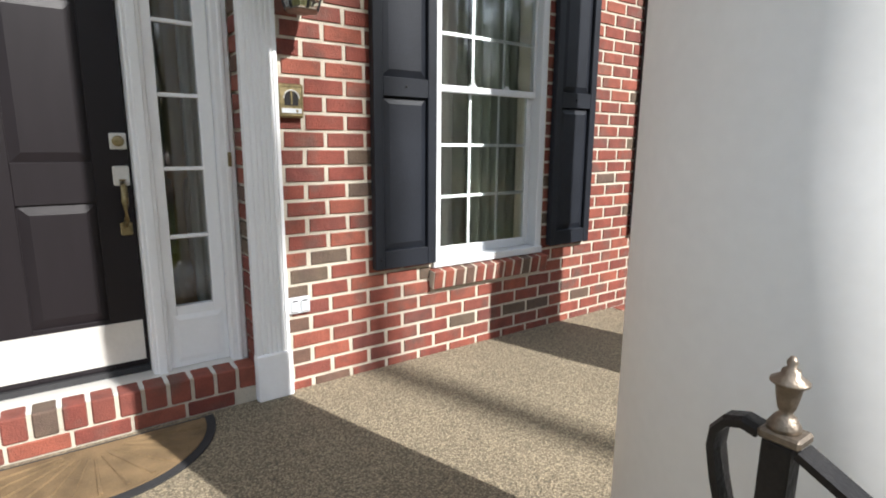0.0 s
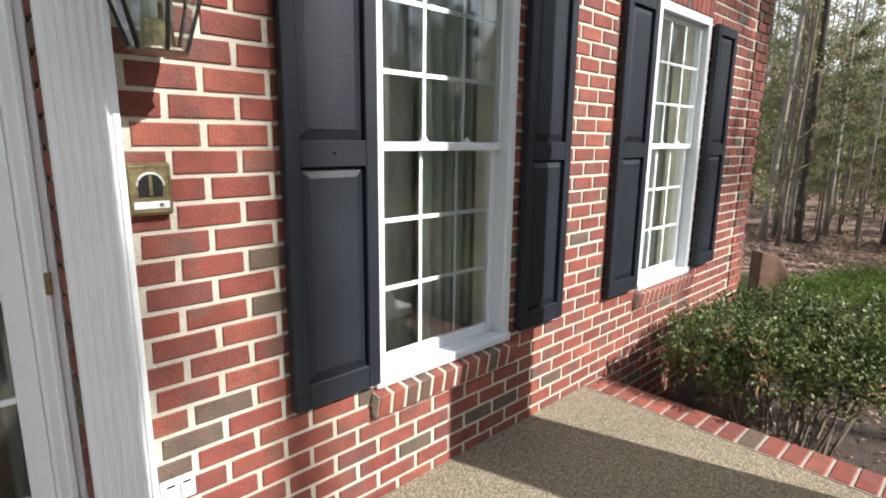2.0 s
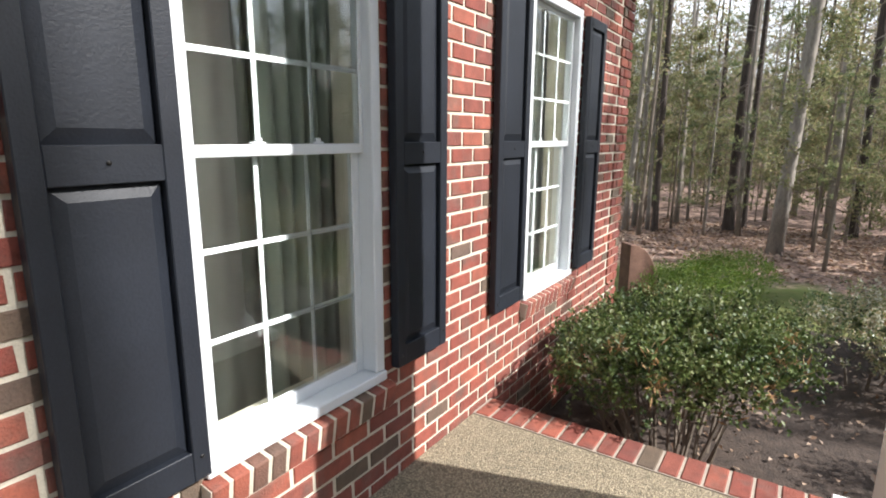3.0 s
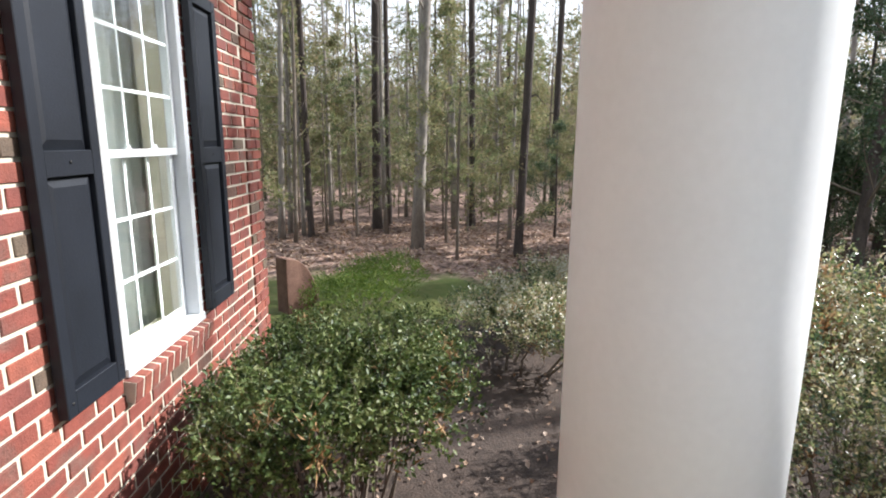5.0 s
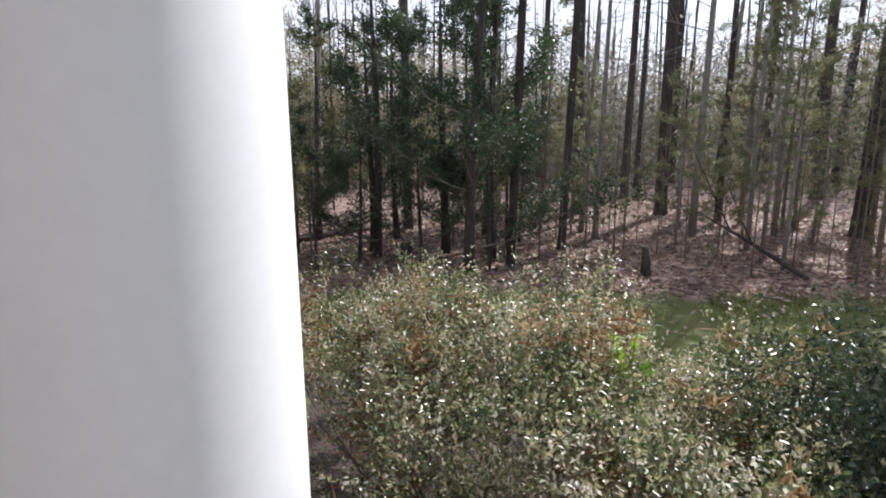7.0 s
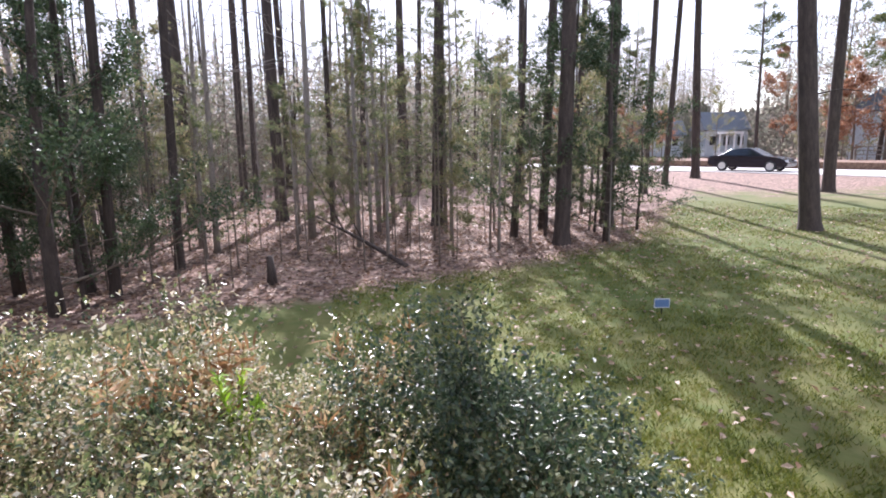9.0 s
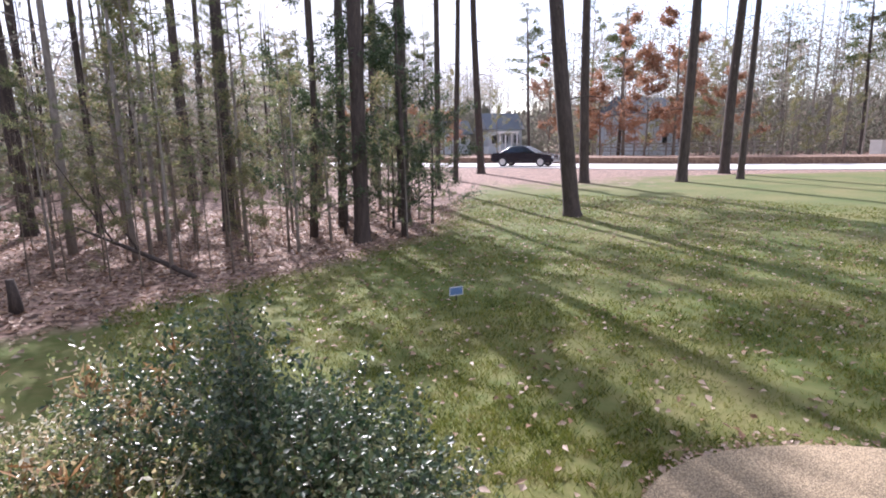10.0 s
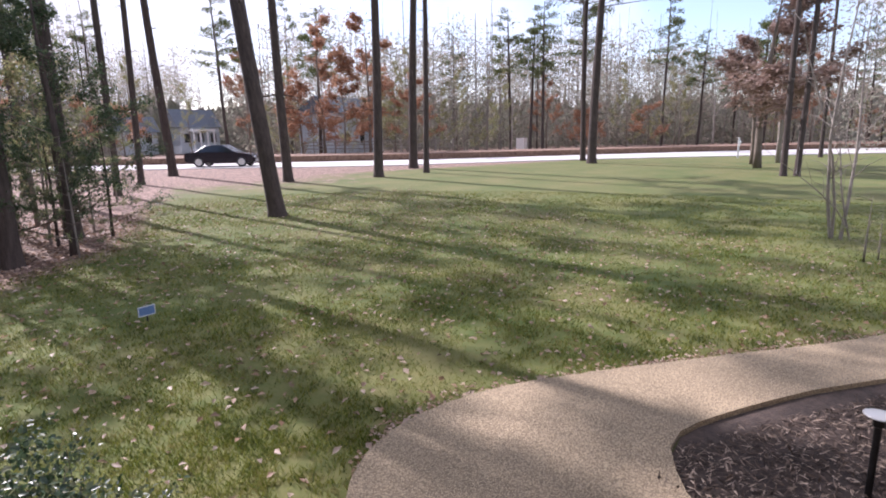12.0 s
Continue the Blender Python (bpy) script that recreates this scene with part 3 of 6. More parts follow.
# rowlock sills and soldier courses of the windows
for a, b in WIN:
    sill = thing("brick_sill", "sloping rowlock brick sill under a white window", "window sill", "brick window sills")
    n = 12
    w = (b - a + 0.05) / n
    bm = bmesh.new()
    box(bm, a - 0.02, b + 0.02, -0.046, 0.07, -0.046, 0.0465)
    bmesh.ops.transform(bm, matrix=pose(0, back - 0.004, WIN_Z[0] - 0.066, 9, 0, 0), verts=bm.verts[:])
    part("mortar_bed", bm, MORTAR, sill)
    bm = bmesh.new()
    box(bm, -w / 2 + 0.006, w / 2 - 0.006, -0.05, 0.075, -0.05, 0.05)
    bevelled(bm, 0.005)
    row = mesh("brick", bm, BRICK_PIECE)
    for i in range(n):
        ob = new("brick", row)
        ob.matrix_basis = pose(a - 0.025 + (i + 0.5) * w, back - 0.004, WIN_Z[0] - 0.066, 9, rng.uniform(-0.8, 0.8), 0)
        ob.parent = sill
    head = thing("brick_lintel", "upright soldier course of bricks over a window", "lintel", "brick window lintels")
    n = 11
    w = (b - a) / n
    me = brick_mesh("brick", w - 0.011, 0.195, 0.014, 3, BRICK_PIECE)
    for i in range(n):
        ob = new("brick", me)
        ob.matrix_basis = pose(a + (i + 0.5) * w, back, WIN_Z[1] + 0.104)
        ob.parent = head

# brick border along the porch's end
border = thing("porch_border", "red brick edging course along the end of the porch", "brick edging", at=(0, 0, 0))
bm = bmesh.new()
box(bm, EDGE + 0.001, EDGE + 0.2, -0.05, WALL + 0.0, GROUND - 0.1, 0.001)
part("mortar_bed", bm, MORTAR_DULL, border)
bm = bmesh.new()
box(bm, -0.098, 0.098, -0.042, 0.042, -0.045, 0.006)
bevelled(bm, 0.006)
row = mesh("brick", bm, BRICK_PIECE)
for i in range(25):
    ob = new("brick", row)
    ob.matrix_basis = pose(EDGE + 0.104, WALL - 0.055 - i * 0.0945, 0.0, 0, 0, rng.uniform(-0.6, 0.6))
    ob.parent = border
rest_v, rest_f = [], []
for k in range(7):
    for i in range(12):
        v, f = brick_shape(MODULE - JOINT, COURSE - JOINT, 0.012, rng.random(), "x")
        o = len(rest_v)
        rest_v += [(x + EDGE + 0.2, yy + 0.05 + i * MODULE + (0.1 if k % 2 else 0), z - 0.09 - k * COURSE) for x, yy, z in v]
        rest_f += [tuple(o + j for j in q) for q in f]
me = bpy.data.meshes.new("brick_face")
me.from_pydata(rest_v, [], rest_f)
me.materials.append(BRICK)
face = tagged(new("brick_face", me), kind="stuff")
face.parent = border

# ---- porch and facade things ----
def column(x, y):
    t = thing("porch_column", "thick round white painted porch column on a square plinth", "column", "porch columns", at=(x, y, 0))
    bm = bmesh.new()
    lathe(bm, [(0.295, 0.19), (0.295, 1.1), (0.292, 2.0), (0.284, 3.4), (0.268, 4.6), (0.25, 5.45)], 72)
    part("shaft", bm, COLUMN, t, smooth=True)
    bm = bmesh.new()
    lathe(bm, [(0.33, 0.075), (0.352, 0.09), (0.358, 0.115), (0.35, 0.14), (0.325, 0.155), (0.32, 0.165), (0.318, 0.18), (0.3, 0.19)], 72)
    part("torus_base", bm, WHITE, t, smooth=True)
    boxes_part("plinth", [(-0.37, 0.37, -0.37, 0.37, 0, 0.075)], WHITE, t, 0.006)
    boxes_part("capital", [(-0.33, 0.33, -0.33, 0.33, 5.45, 5.6)], WHITE, t, 0.01)
    return t


column(1.063, 0.384)
column(2.926, 0.37)


def raised_panel(bm, x0, x1, z0, z1, y, field=0.0, slope=0.03, sink=0.012):
    """A raised panel that looks to -y: sunken edge at y + sink, sloping up to a field at y + field."""
    a = [bm.verts.new(p) for p in ((x0, y + sink, z0), (x1, y + sink, z0), (x1, y + sink, z1), (x0, y + sink, z1))]
    s = slope
    b = [bm.verts.new(p) for p in ((x0 + s, y + field, z0 + s), (x1 - s, y + field, z0 + s), (x1 - s, y + field, z1 - s), (x0 + s, y + field, z1 - s))]
    c = [bm.verts.new((v.co.x, y + sink + 0.008, v.co.z)) for v in a]
    bm.faces.new(b)
    for i in range(4):
        bm.faces.new((a[i], a[(i + 1) % 4], b[(i + 1) % 4], b[i]))
        bm.faces.new((c[i], c[(i + 1) % 4], a[(i + 1) % 4], a[i]))
    bm.faces.new(c[::-1])


def shutter():
    w, z0, z1, y = 0.358, 0.528, 2.266, -0.042
    t = thing("shutter", "dark blue-black painted two-panel shutter fixed on brick beside a window", "shutter", "window shutters")
    st = 0.052
    boxes_part("stile", [(0, st, y, -0.002, z0, z1)], SHUTTER, t, 0.003)
    boxes_part("stile", [(w - st, w, y, -0.002, z0, z1)], SHUTTER, t, 0.003)
    for a, b in ((z0, z0 + 0.09), (1.362, 1.45), (z1 - 0.065, z1)):
        boxes_part("rail", [(st, w - st, y + 0.0015, -0.002, a, b)], SHUTTER, t, 0.002)
    for a, b in ((z0 + 0.09, 1.362), (1.45, z1 - 0.065)):
        bm = bmesh.new()
        raised_panel(bm, st, w - st, a, b, y + 0.006, 0.004, 0.036, 0.018)
        part("raised_panel", bm, SHUTTER, t)
    for x, z in ((0.03, z0 + 0.05), (w - 0.025, z0 + 0.07), (w / 2, 1.41), (0.03, z1 - 0.05), (w - 0.03, z1 - 0.05)):
        bm = bmesh.new()
        lathe(bm, [(0.006, 0), (0.006, 0.002), (0.003, 0.004)], 10)
        bmesh.ops.transform(bm, matrix=pose(x, y, z, 90, 0, 0), verts=bm.verts[:])
        part("screw", bm, IRON, t)
    return t


first = shutter()
first.matrix_basis = pose(1.243, back - 0.012, 0)
for x in (2.458, 3.297, 4.565):
    copy_thing(first, pose(x, back - 0.012, 0))


def window(index, x0, x1):
    z0, z1 = WIN_Z
    t = thing(f"window_{index}", "white double-hung window with nine-pane sashes", "window", "porch windows", "structure")
    y = WALL - 0.005
    for nm, b in (("casing", (x0, x0 + 0.05, y, y + 0.1, z0 + 0.03, z1)), ("casing", (x1 - 0.05, x1, y, y + 0.1, z0 + 0.03, z1)), ("casing", (x0 + 0.05, x1 - 0.05, y, y + 0.1, z1 - 0.055, z1)), ("window_sill", (x0 - 0.002, x1 + 0.002, y - 0.012, y + 0.1, z0 - 0.012, z0 + 0.03))):
        boxes_part(nm, [b], VINYL, t, 0.004)
    mid = 1.425
    for name, a, b, yy in (("upper_sash", mid - 0.015, z1 - 0.055, y + 0.042), ("lower_sash", z0 + 0.03, mid + 0.02, y + 0.07)):
        gx0, gx1 = x0 + 0.05, x1 - 0.05
        s = 0.02 if name == "upper_sash" else 0.04
        foot = 0.035 if name == "upper_sash" else 0.05
        sash = boxes_part(name, [(gx0, gx0 + s, yy, yy + 0.026, a, b), (gx1 - s, gx1, yy, yy + 0.026, a, b), (gx0 + s, gx1 - s, yy, yy + 0.026, a, a + foot), (gx0 + s, gx1 - s, yy, yy + 0.026, b - 0.03, b)], VINYL, t, 0.003)
        px0, px1, pz0, pz1 = gx0 + s, gx1 - s, a + foot, b - 0.03
        for i in (1, 2):
            cx = px0 + (px1 - px0) * i / 3
            boxes_part("muntin", [(cx - 0.0085, cx + 0.0085, yy + 0.0125, yy + 0.018, pz0, pz1)], VINYL, sash, 0.001)
            cz = pz0 + (pz1 - pz0) * i / 3
            boxes_part("muntin", [(px0, px1, yy + 0.0115, yy + 0.019, cz - 0.0085, cz + 0.0085)], VINYL, sash, 0.001)
        for i in range(3):
            for j in range(3):
                bm = bmesh.new()
                box(bm, px0 + (px1 - px0) * i / 3 + 0.0005, px0 + (px1 - px0) * (i + 1) / 3 - 0.0005, yy + 0.004, yy + 0.008, pz0 + (pz1 - pz0) * j / 3 + 0.0005, pz0 + (pz1 - pz0) * (j + 1) / 3 - 0.0005)
                pane = part("pane", bm, GLASS, sash)
                pane.visible_shadow = False
    for fx in (0.36, 0.66):
        cx = x0 + (x1 - x0) * fx
        boxes_part("sash_lock", [(cx - 0.025, cx + 0.025, y + 0.045, y + 0.068, mid + 0.021, mid + 0.028), (cx - 0.01, cx + 0.012, y + 0.045, y + 0.062, mid + 0.028, mid + 0.04)], VINYL, t, 0.002)
    return t


for i, (a, b) in enumerate(WIN, 1):
    window(i, a, b)


def curtain(x0, x1, y, z0, z1, material, label, folds=7, amp=0.022):
    bm = bmesh.new()
    n = folds * 8
    for side in (0, 0.004):
        rows = [[bm.verts.new((x0 + (x1 - x0) * i / n, y + side + amp * math.sin(i / 8 * 2 * math.pi) + 0.006 * math.sin(i * 0.7 + z), z)) for i in range(n + 1)] for z in (z0, (z0 + z1) / 2, z1)]
        for r0, r1 in zip(rows, rows[1:]):
            for i in range(n):
                bm.faces.new((r0[i], r0[i + 1], r1[i + 1], r1[i]))
    return tagged(new("curtain", mesh("curtain", bm, material, True)), label, "curtain", "curtains behind the windows")


curtain(2.12, 2.62, 2.66, 0.1, 2.6, CURTAIN, "grey-green folded curtain hanging behind the window")
# added sheet, no known drape: keeps the left panes from going black
curtain(1.62, 2.14, 2.74, 0.1, 2.6, PANE_GREY, "dull grey sheet added behind the window to grey its dark panes", 4, 0.008)
curtain(1.25, 1.62, 2.7, 0.1, 2.6, CURTAIN, "grey-green folded curtain hanging behind the window")
curtain(3.72, 4.75, 2.66, 0.1, 2.6, SHEER, "pale sheer curtain hanging behind the window", 10)
curtain(0.5, 0.66, 2.68, 0.2, 2.3, SHEER, "pale sheer curtain behind the door's side light", 4, 0.012)

post = thing("stair_newel", "turned tan wooden post standing inside the entrance hall", "newel post", at=(0.5, 2.95, 0.1))
bm = bmesh.new()
lathe(bm, [(0.055, 0), (0.055, 0.25), (0.03, 0.28), (0.04, 0.36), (0.03, 0.5), (0.024, 0.8), (0.032, 0.86), (0.045, 0.87), (0.045, 1.6), (0.06, 1.62), (0.06, 1.68), (0.02, 1.75)], 20)
part("shaft", bm, WOOD, post, smooth=True)

# ---- entrance ----
def pilaster():
    t = thing("pilaster", "white fluted pilaster on a plain base block beside the entrance", "pilaster")
    x0, x1 = 0.648, 0.806
    boxes_part("base_block", [(x0 - 0.002, x1 + 0.002, 2.288, back - 0.001, 0.0, 0.215)], WHITE, t, 0.005)
    bm = bmesh.new()
    prof, n = [], 6
    prof.append((x0 + 0.004, back - 0.001))
    prof.append((x0 + 0.004, 2.3))
    fw = (x1 - x0 - 0.03) / n
    for i in range(n):
        a = x0 + 0.015 + i * fw
        prof += [(a + 0.004, 2.3), (a + 0.007, 2.307), (a + fw - 0.007, 2.307), (a + fw - 0.004, 2.3)]
    prof += [(x1 - 0.004, 2.3), (x1 - 0.004, back - 0.001)]
    lo = [bm.verts.new((x, y, 0.215)) for x, y in prof]
    hi = [bm.verts.new((x, y, ENTRY_TOP + 0.05)) for x, y in prof]
    for i in range(len(prof)):
        j = (i + 1) % len(prof)
        bm.faces.new((lo[i], lo[j], hi[j], hi[i]))
    bm.faces.new(hi)
    part("fluted_shaft", bm, WHITE, t)
    boxes_part("entablature_block", [(x0 - 0.01, x1 + 0.01, 2.28, back - 0.001, ENTRY_TOP + 0.05, ENTRY_TOP + 0.3)], WHITE, t, 0.005)
    return t


pilaster()

door = thing("door_1", "closed dark brown-black panelled front door with a pale kick plate", "door", kind="structure")
DY = 2.56
DX0, DX1, DZ0, DZ1 = -0.66, 0.264, 0.19, 2.24
boxes_part("slab", [(DX0, DX1, DY + 0.012, DY + 0.045, DZ0, DZ1)], DOOR, door)
xs = (DX0 + 0.13, -0.2 - 0.075, -0.2 + 0.075, DX1 - 0.13)
boxes_part("stile", [(DX0, xs[0], DY, DY + 0.012, DZ0, DZ1)], DOOR, door, 0.002)
boxes_part("stile", [(xs[3], DX1, DY, DY + 0.012, DZ0, DZ1)], DOOR, door, 0.002)
boxes_part("stile", [(xs[1], xs[2], DY + 0.001, DY + 0.012, DZ0, DZ1)], DOOR, door, 0.002)
for z0, z1 in ((DZ0, 0.41), (0.9, 1.06), (1.66, 1.78), (2.1, DZ1)):
    for a, b in ((xs[0], xs[1]), (xs[2], xs[3])):
        boxes_part("rail", [(a, b, DY + 0.0015, DY + 0.012, z0, z1)], DOOR, door, 0.002)
for z0, z1 in ((0.41, 0.9), (1.06, 1.66), (1.78, 2.1)):
    for a, b in ((xs[0], xs[1]), (xs[2], xs[3])):
        bm = bmesh.new()
        raised_panel(bm, a + 0.004, b - 0.004, z0 + 0.004, z1 - 0.004, DY, 0.002, 0.035, 0.011)
        part("raised_panel", bm, DOOR, door)
boxes_part("kick_plate", [(DX0 + 0.02, DX1 - 0.012, DY - 0.003, DY - 0.0005, 0.215, 0.392)], STEEL, door, 0.001, "pale brushed metal kick plate")
hx = 0.228
plate = boxes_part("deadbolt", [(hx - 0.03, hx + 0.03, DY - 0.012, DY - 0.0005, 1.11, 1.175)], STEEL, door, 0.004, "square brushed metal deadbolt plate")
bm = bmesh.new()
lathe(bm, [(0.022, 0), (0.022, 0.008), (0.012, 0.011)], 20)
bmesh.ops.transform(bm, matrix=pose(hx, DY - 0.012, 1.143, 90, 0, 0), verts=bm.verts[:])
part("lock_cylinder", bm, BRASS, plate, smooth=True)
handle = boxes_part("handle_plate", [(hx - 0.03, hx + 0.03, DY - 0.012, DY - 0.0005, 0.965, 1.045)], STEEL, door, 0.006, "worn brushed metal handle set")
bm = bmesh.new()
tube(bm, [(hx, DY - 0.01, 0.975), (hx, DY - 0.05, 0.965), (hx, DY - 0.058, 0.9), (hx, DY - 0.05, 0.83), (hx, DY - 0.008, 0.8)], [0.009, 0.011, 0.014, 0.011, 0.008], 10)
part("grip", bm, BRASS, handle, smooth=True)
boxes_part("grip_foot", [(hx - 0.022, hx + 0.022, DY - 0.01, DY - 0.0005, 0.76, 0.815)], BRASS, handle, 0.005)
boxes_part("thumb_latch", [(hx - 0.012, hx + 0.012, DY - 0.04, DY - 0.012, 0.985, 0.992)], BRASS, handle, 0.002)

frame_t = thing("door_frame", "white painted door frame with a nine-pane side light", "door frame", kind="structure")
boxes_part("mullion", [(0.268, 0.338, 2.475, 2.6, 0.14, 2.3)], WHITE, frame_t, 0.006)
boxes_part("mullion_bead", [(0.285, 0.322, 2.462, 2.4745, 0.14, 2.3)], WHITE, frame_t, 0.004)
boxes_part("head", [(-0.72, 0.66, 2.47, 2.6, 2.3, ENTRY_TOP)], WHITE, frame_t, 0.005)
boxes_part("jamb", [(-0.72, -0.664, 2.475, 2.6, 0.14, 2.3)], WHITE, frame_t, 0.005)
boxes_part("casing", [(0.585, 0.656, 2.455, 2.6, 0.14, 2.3)], WHITE, frame_t, 0.006)
boxes_part("casing_bead", [(0.612, 0.632, 2.444, 2.4545, 0.14, 2.3)], WHITE, frame_t, 0.004)
light = boxes_part("side_light", [(0.339, 0.378, 2.5, 2.54, 0.165, 2.3), (0.529, 0.584, 2.5, 2.54, 0.165, 2.3), (0.378, 0.529, 2.5, 2.54, 0.165, 0.44), (0.378, 0.529, 2.5, 2.54, 2.22, 2.3)], WHITE, frame_t, 0.003)
bm = bmesh.new()
raised_panel(bm, 0.362, 0.566, 0.19, 0.4, 2.49, 0.002, 0.02, 0.009)
part("bottom_panel", bm, WHITE, light)
bars = (0.745, 1.032, 1.33, 1.615, 1.9)
for z in bars:
    boxes_part("muntin", [(0.378, 0.529, 2.502, 2.526, z - 0.008, z + 0.008)], WHITE, light, 0.002)
for z0, z1 in zip((0.44, *bars), (*bars, 2.22)):
    bm = bmesh.new()
    box(bm, 0.379, 0.528, 2.512, 2.516, z0 + 0.009, z1 - 0.009)
    part("pane", bm, GLASS, light).visible_shadow = False
boxes_part("strike", [(0.618, 0.634, 2.44, 2.4438, 1.04, 1.1)], BRASS, frame_t, 0.001, "small tarnished brass plate")
boxes_part("threshold", [(-0.72, 0.655, 2.36, 2.57, 0.14, 0.164)], STEEL, frame_t, 0.005, "pale metal door threshold")
boxes_part("weather_strip", [(-0.66, 0.264, 2.54, 2.575, 0.1642, 0.189)], RUBBER, frame_t)

step = thing("door_step", "red rowlock brick step under the front door", "door step")
boxes_part("mortar_bed", [(-0.719, 0.664, WALL + 0.005, 2.355, 0.001, 0.163), (-0.719, 0.664, 2.3555, 2.57, 0.001, 0.138)], MORTAR, step)
bm = bmesh.new()
box(bm, -0.038, 0.038, WALL - 0.004, WALL + 0.1, 0.072, 0.168)
bevelled(bm, 0.005)
row = mesh("brick", bm, BRICK_PIECE)
for i in range(15):
    ob = new("brick", row)
    ob.matrix_basis = pose(-0.664 + i * 0.0915, 0, 0, 0, 0, 0)
    ob.parent = step
bm = bmesh.new()
box(bm, -0.094, 0.094, WALL - 0.001, WALL + 0.1, 0.002, 0.063)
bevelled(bm, 0.004)
row = mesh("brick", bm, BRICK_PIECE)
for i in range(6):
    ob = new("brick", row)
    ob.matrix_basis = pose(-0.54 + i * 0.2, 0, 0)
    ob.parent = step

# half-round door mat
mat_t = thing("door_mat", "half-round brown coir door mat with a black rubber rim", "door mat", at=(0.02, 2.29, 0))
bm = bmesh.new()
arc = [(0.43 * math.cos(math.pi + math.pi * i / 40), 0.43 * math.sin(math.pi + math.pi * i / 40)) for i in range(41)]
lo, hi = [bm.verts.new((x, y, 0.001)) for x, y in arc], [bm.verts.new((x, y, 0.009)) for x, y in arc]
bm.faces.new(hi)
for i in range(41):
    j = (i + 1) % 41
    bm.faces.new((lo[i], lo[j], hi[j], hi[i]))
part("rubber_base", bm, RUBBER, mat_t)
bm = bmesh.new()
arc = [(0.392 * math.cos(math.pi + math.pi * i / 40), -0.02 + 0.372 * math.sin(math.pi + math.pi * i / 40)) for i in range(41)]
lo, hi = [bm.verts.new((x, y, 0.0092)) for x, y in arc], [bm.verts.new((x, y, 0.014)) for x, y in arc]
bm.faces.new(hi)
for i in range(41):
    j = (i + 1) % 41
    bm.faces.new((lo[i], lo[j], hi[j], hi[i]))
part("coir_surface", bm, COIR, mat_t)
ribs = random.Random(8)
for i in range(1, 14):
    a = math.pi + math.pi * i / 14
    bm = bmesh.new()
    c, s = math.cos(a), math.sin(a)
    tube(bm, [(0.1 * c, -0.02 + 0.09 * s, 0.013), (0.37 * c, -0.02 + 0.35 * s, 0.013)], [0.005, 0.009], 6)
    part("rib", bm, COIR, mat_t)

# wall lantern
lamp_t = thing("wall_lantern", "brass-framed wall lantern with clear glass sides on the brick", "wall lantern", at=(0.872, 2.185, 1.655))
def hexring(r, z):
    return [Vector((r * math.cos(math.pi / 6 + i * math.pi / 3), r * math.sin(math.pi / 6 + i * math.pi / 3), z)) for i in range(6)]
rings = [hexring(0.062, 0.0), hexring(0.1, 0.12), hexring(0.115, 0.26), hexring(0.09, 0.36)]
for i in range(6):
    bm = bmesh.new()
    tube(bm, [r[i] for r in rings], [0.005] * 4, 6)
    part("frame_bar", bm, IRON, lamp_t)
    bm = bmesh.new()
    for a, b in zip(rings, rings[1:]):
        vs = [a[i], a[(i + 1) % 6], b[(i + 1) % 6], b[i]]
        inner = [Vector((v.x * 0.97, v.y * 0.97, v.z)) for v in vs]
        o, q = [bm.verts.new(v) for v in vs], [bm.verts.new(v) for v in inner]
        bm.faces.new(o)
        bm.faces.new(q[::-1])
        for k in range(4):
            bm.faces.new((o[k], q[k], q[(k + 1) % 4], o[(k + 1) % 4]))
    part("glass_pane", bm, GLASS, lamp_t)
bm = bmesh.new()
lathe(bm, [(0.066, -0.004), (0.07, 0.0), (0.066, 0.006)], 6)
part("bottom_plate", bm, BRONZE, lamp_t)
bm = bmesh.new()
lathe(bm, [(0.1, 0.355), (0.125, 0.36), (0.11, 0.385), (0.05, 0.44), (0.02, 0.47), (0.024, 0.49), (0.008, 0.51)], 12)
part("cap", bm, BRASS, lamp_t)
for k in range(3):
    a = k * 2.1
    bm = bmesh.new()
    lathe(bm, [(0.011, 0.07), (0.011, 0.16), (0.012, 0.165), (0.014, 0.19), (0.006, 0.225)], 12, 0.028 * math.cos(a), 0.028 * math.sin(a))
    part("candle_bulb", bm, VINYL, lamp_t, smooth=True)
bm = bmesh.new()
lathe(bm, [(0.04, 0.004), (0.034, 0.07)], 12)
part("socket_cup", bm, BRASS, lamp_t)
bm = bmesh.new()
tube(bm, [(0, 0.145, 0.3), (0, 0.1, 0.44), (0, 0.03, 0.49), (0, 0, 0.47)], [0.009] * 4, 8)
part("arm", bm, BRASS, lamp_t, smooth=True)
boxes_part("back_plate", [(-0.045, 0.045, 0.13, 0.144, 0.2, 0.42)], BRASS, lamp_t, 0.005)

# door bell
bell = thing("door_chime_box", "tarnished brass doorbell box with an arched opening on brick", "doorbell", at=(0.857, back - 0.011, 1.247))
boxes_part("housing", [(-0.055, 0.055, -0.028, -0.001, 0, 0.14)], BRASS, bell, 0.006)
boxes_part("rim", [(-0.05, 0.05, -0.031, -0.0285, 0.008, 0.012), (-0.05, 0.05, -0.031, -0.0285, 0.128, 0.132), (-0.05, -0.046, -0.031, -0.0285, 0.012, 0.128), (0.046, 0.05, -0.031, -0.0285, 0.012, 0.128)], BRASS, bell)
bm = bmesh.new()
arc = [(-0.03, 0.05), (0.03, 0.05), (0.03, 0.08)] + [(0.03 * math.cos(a), 0.08 + 0.03 * math.sin(a)) for a in (math.pi * i / 12 for i in range(1, 12))] + [(-0.03, 0.08)]
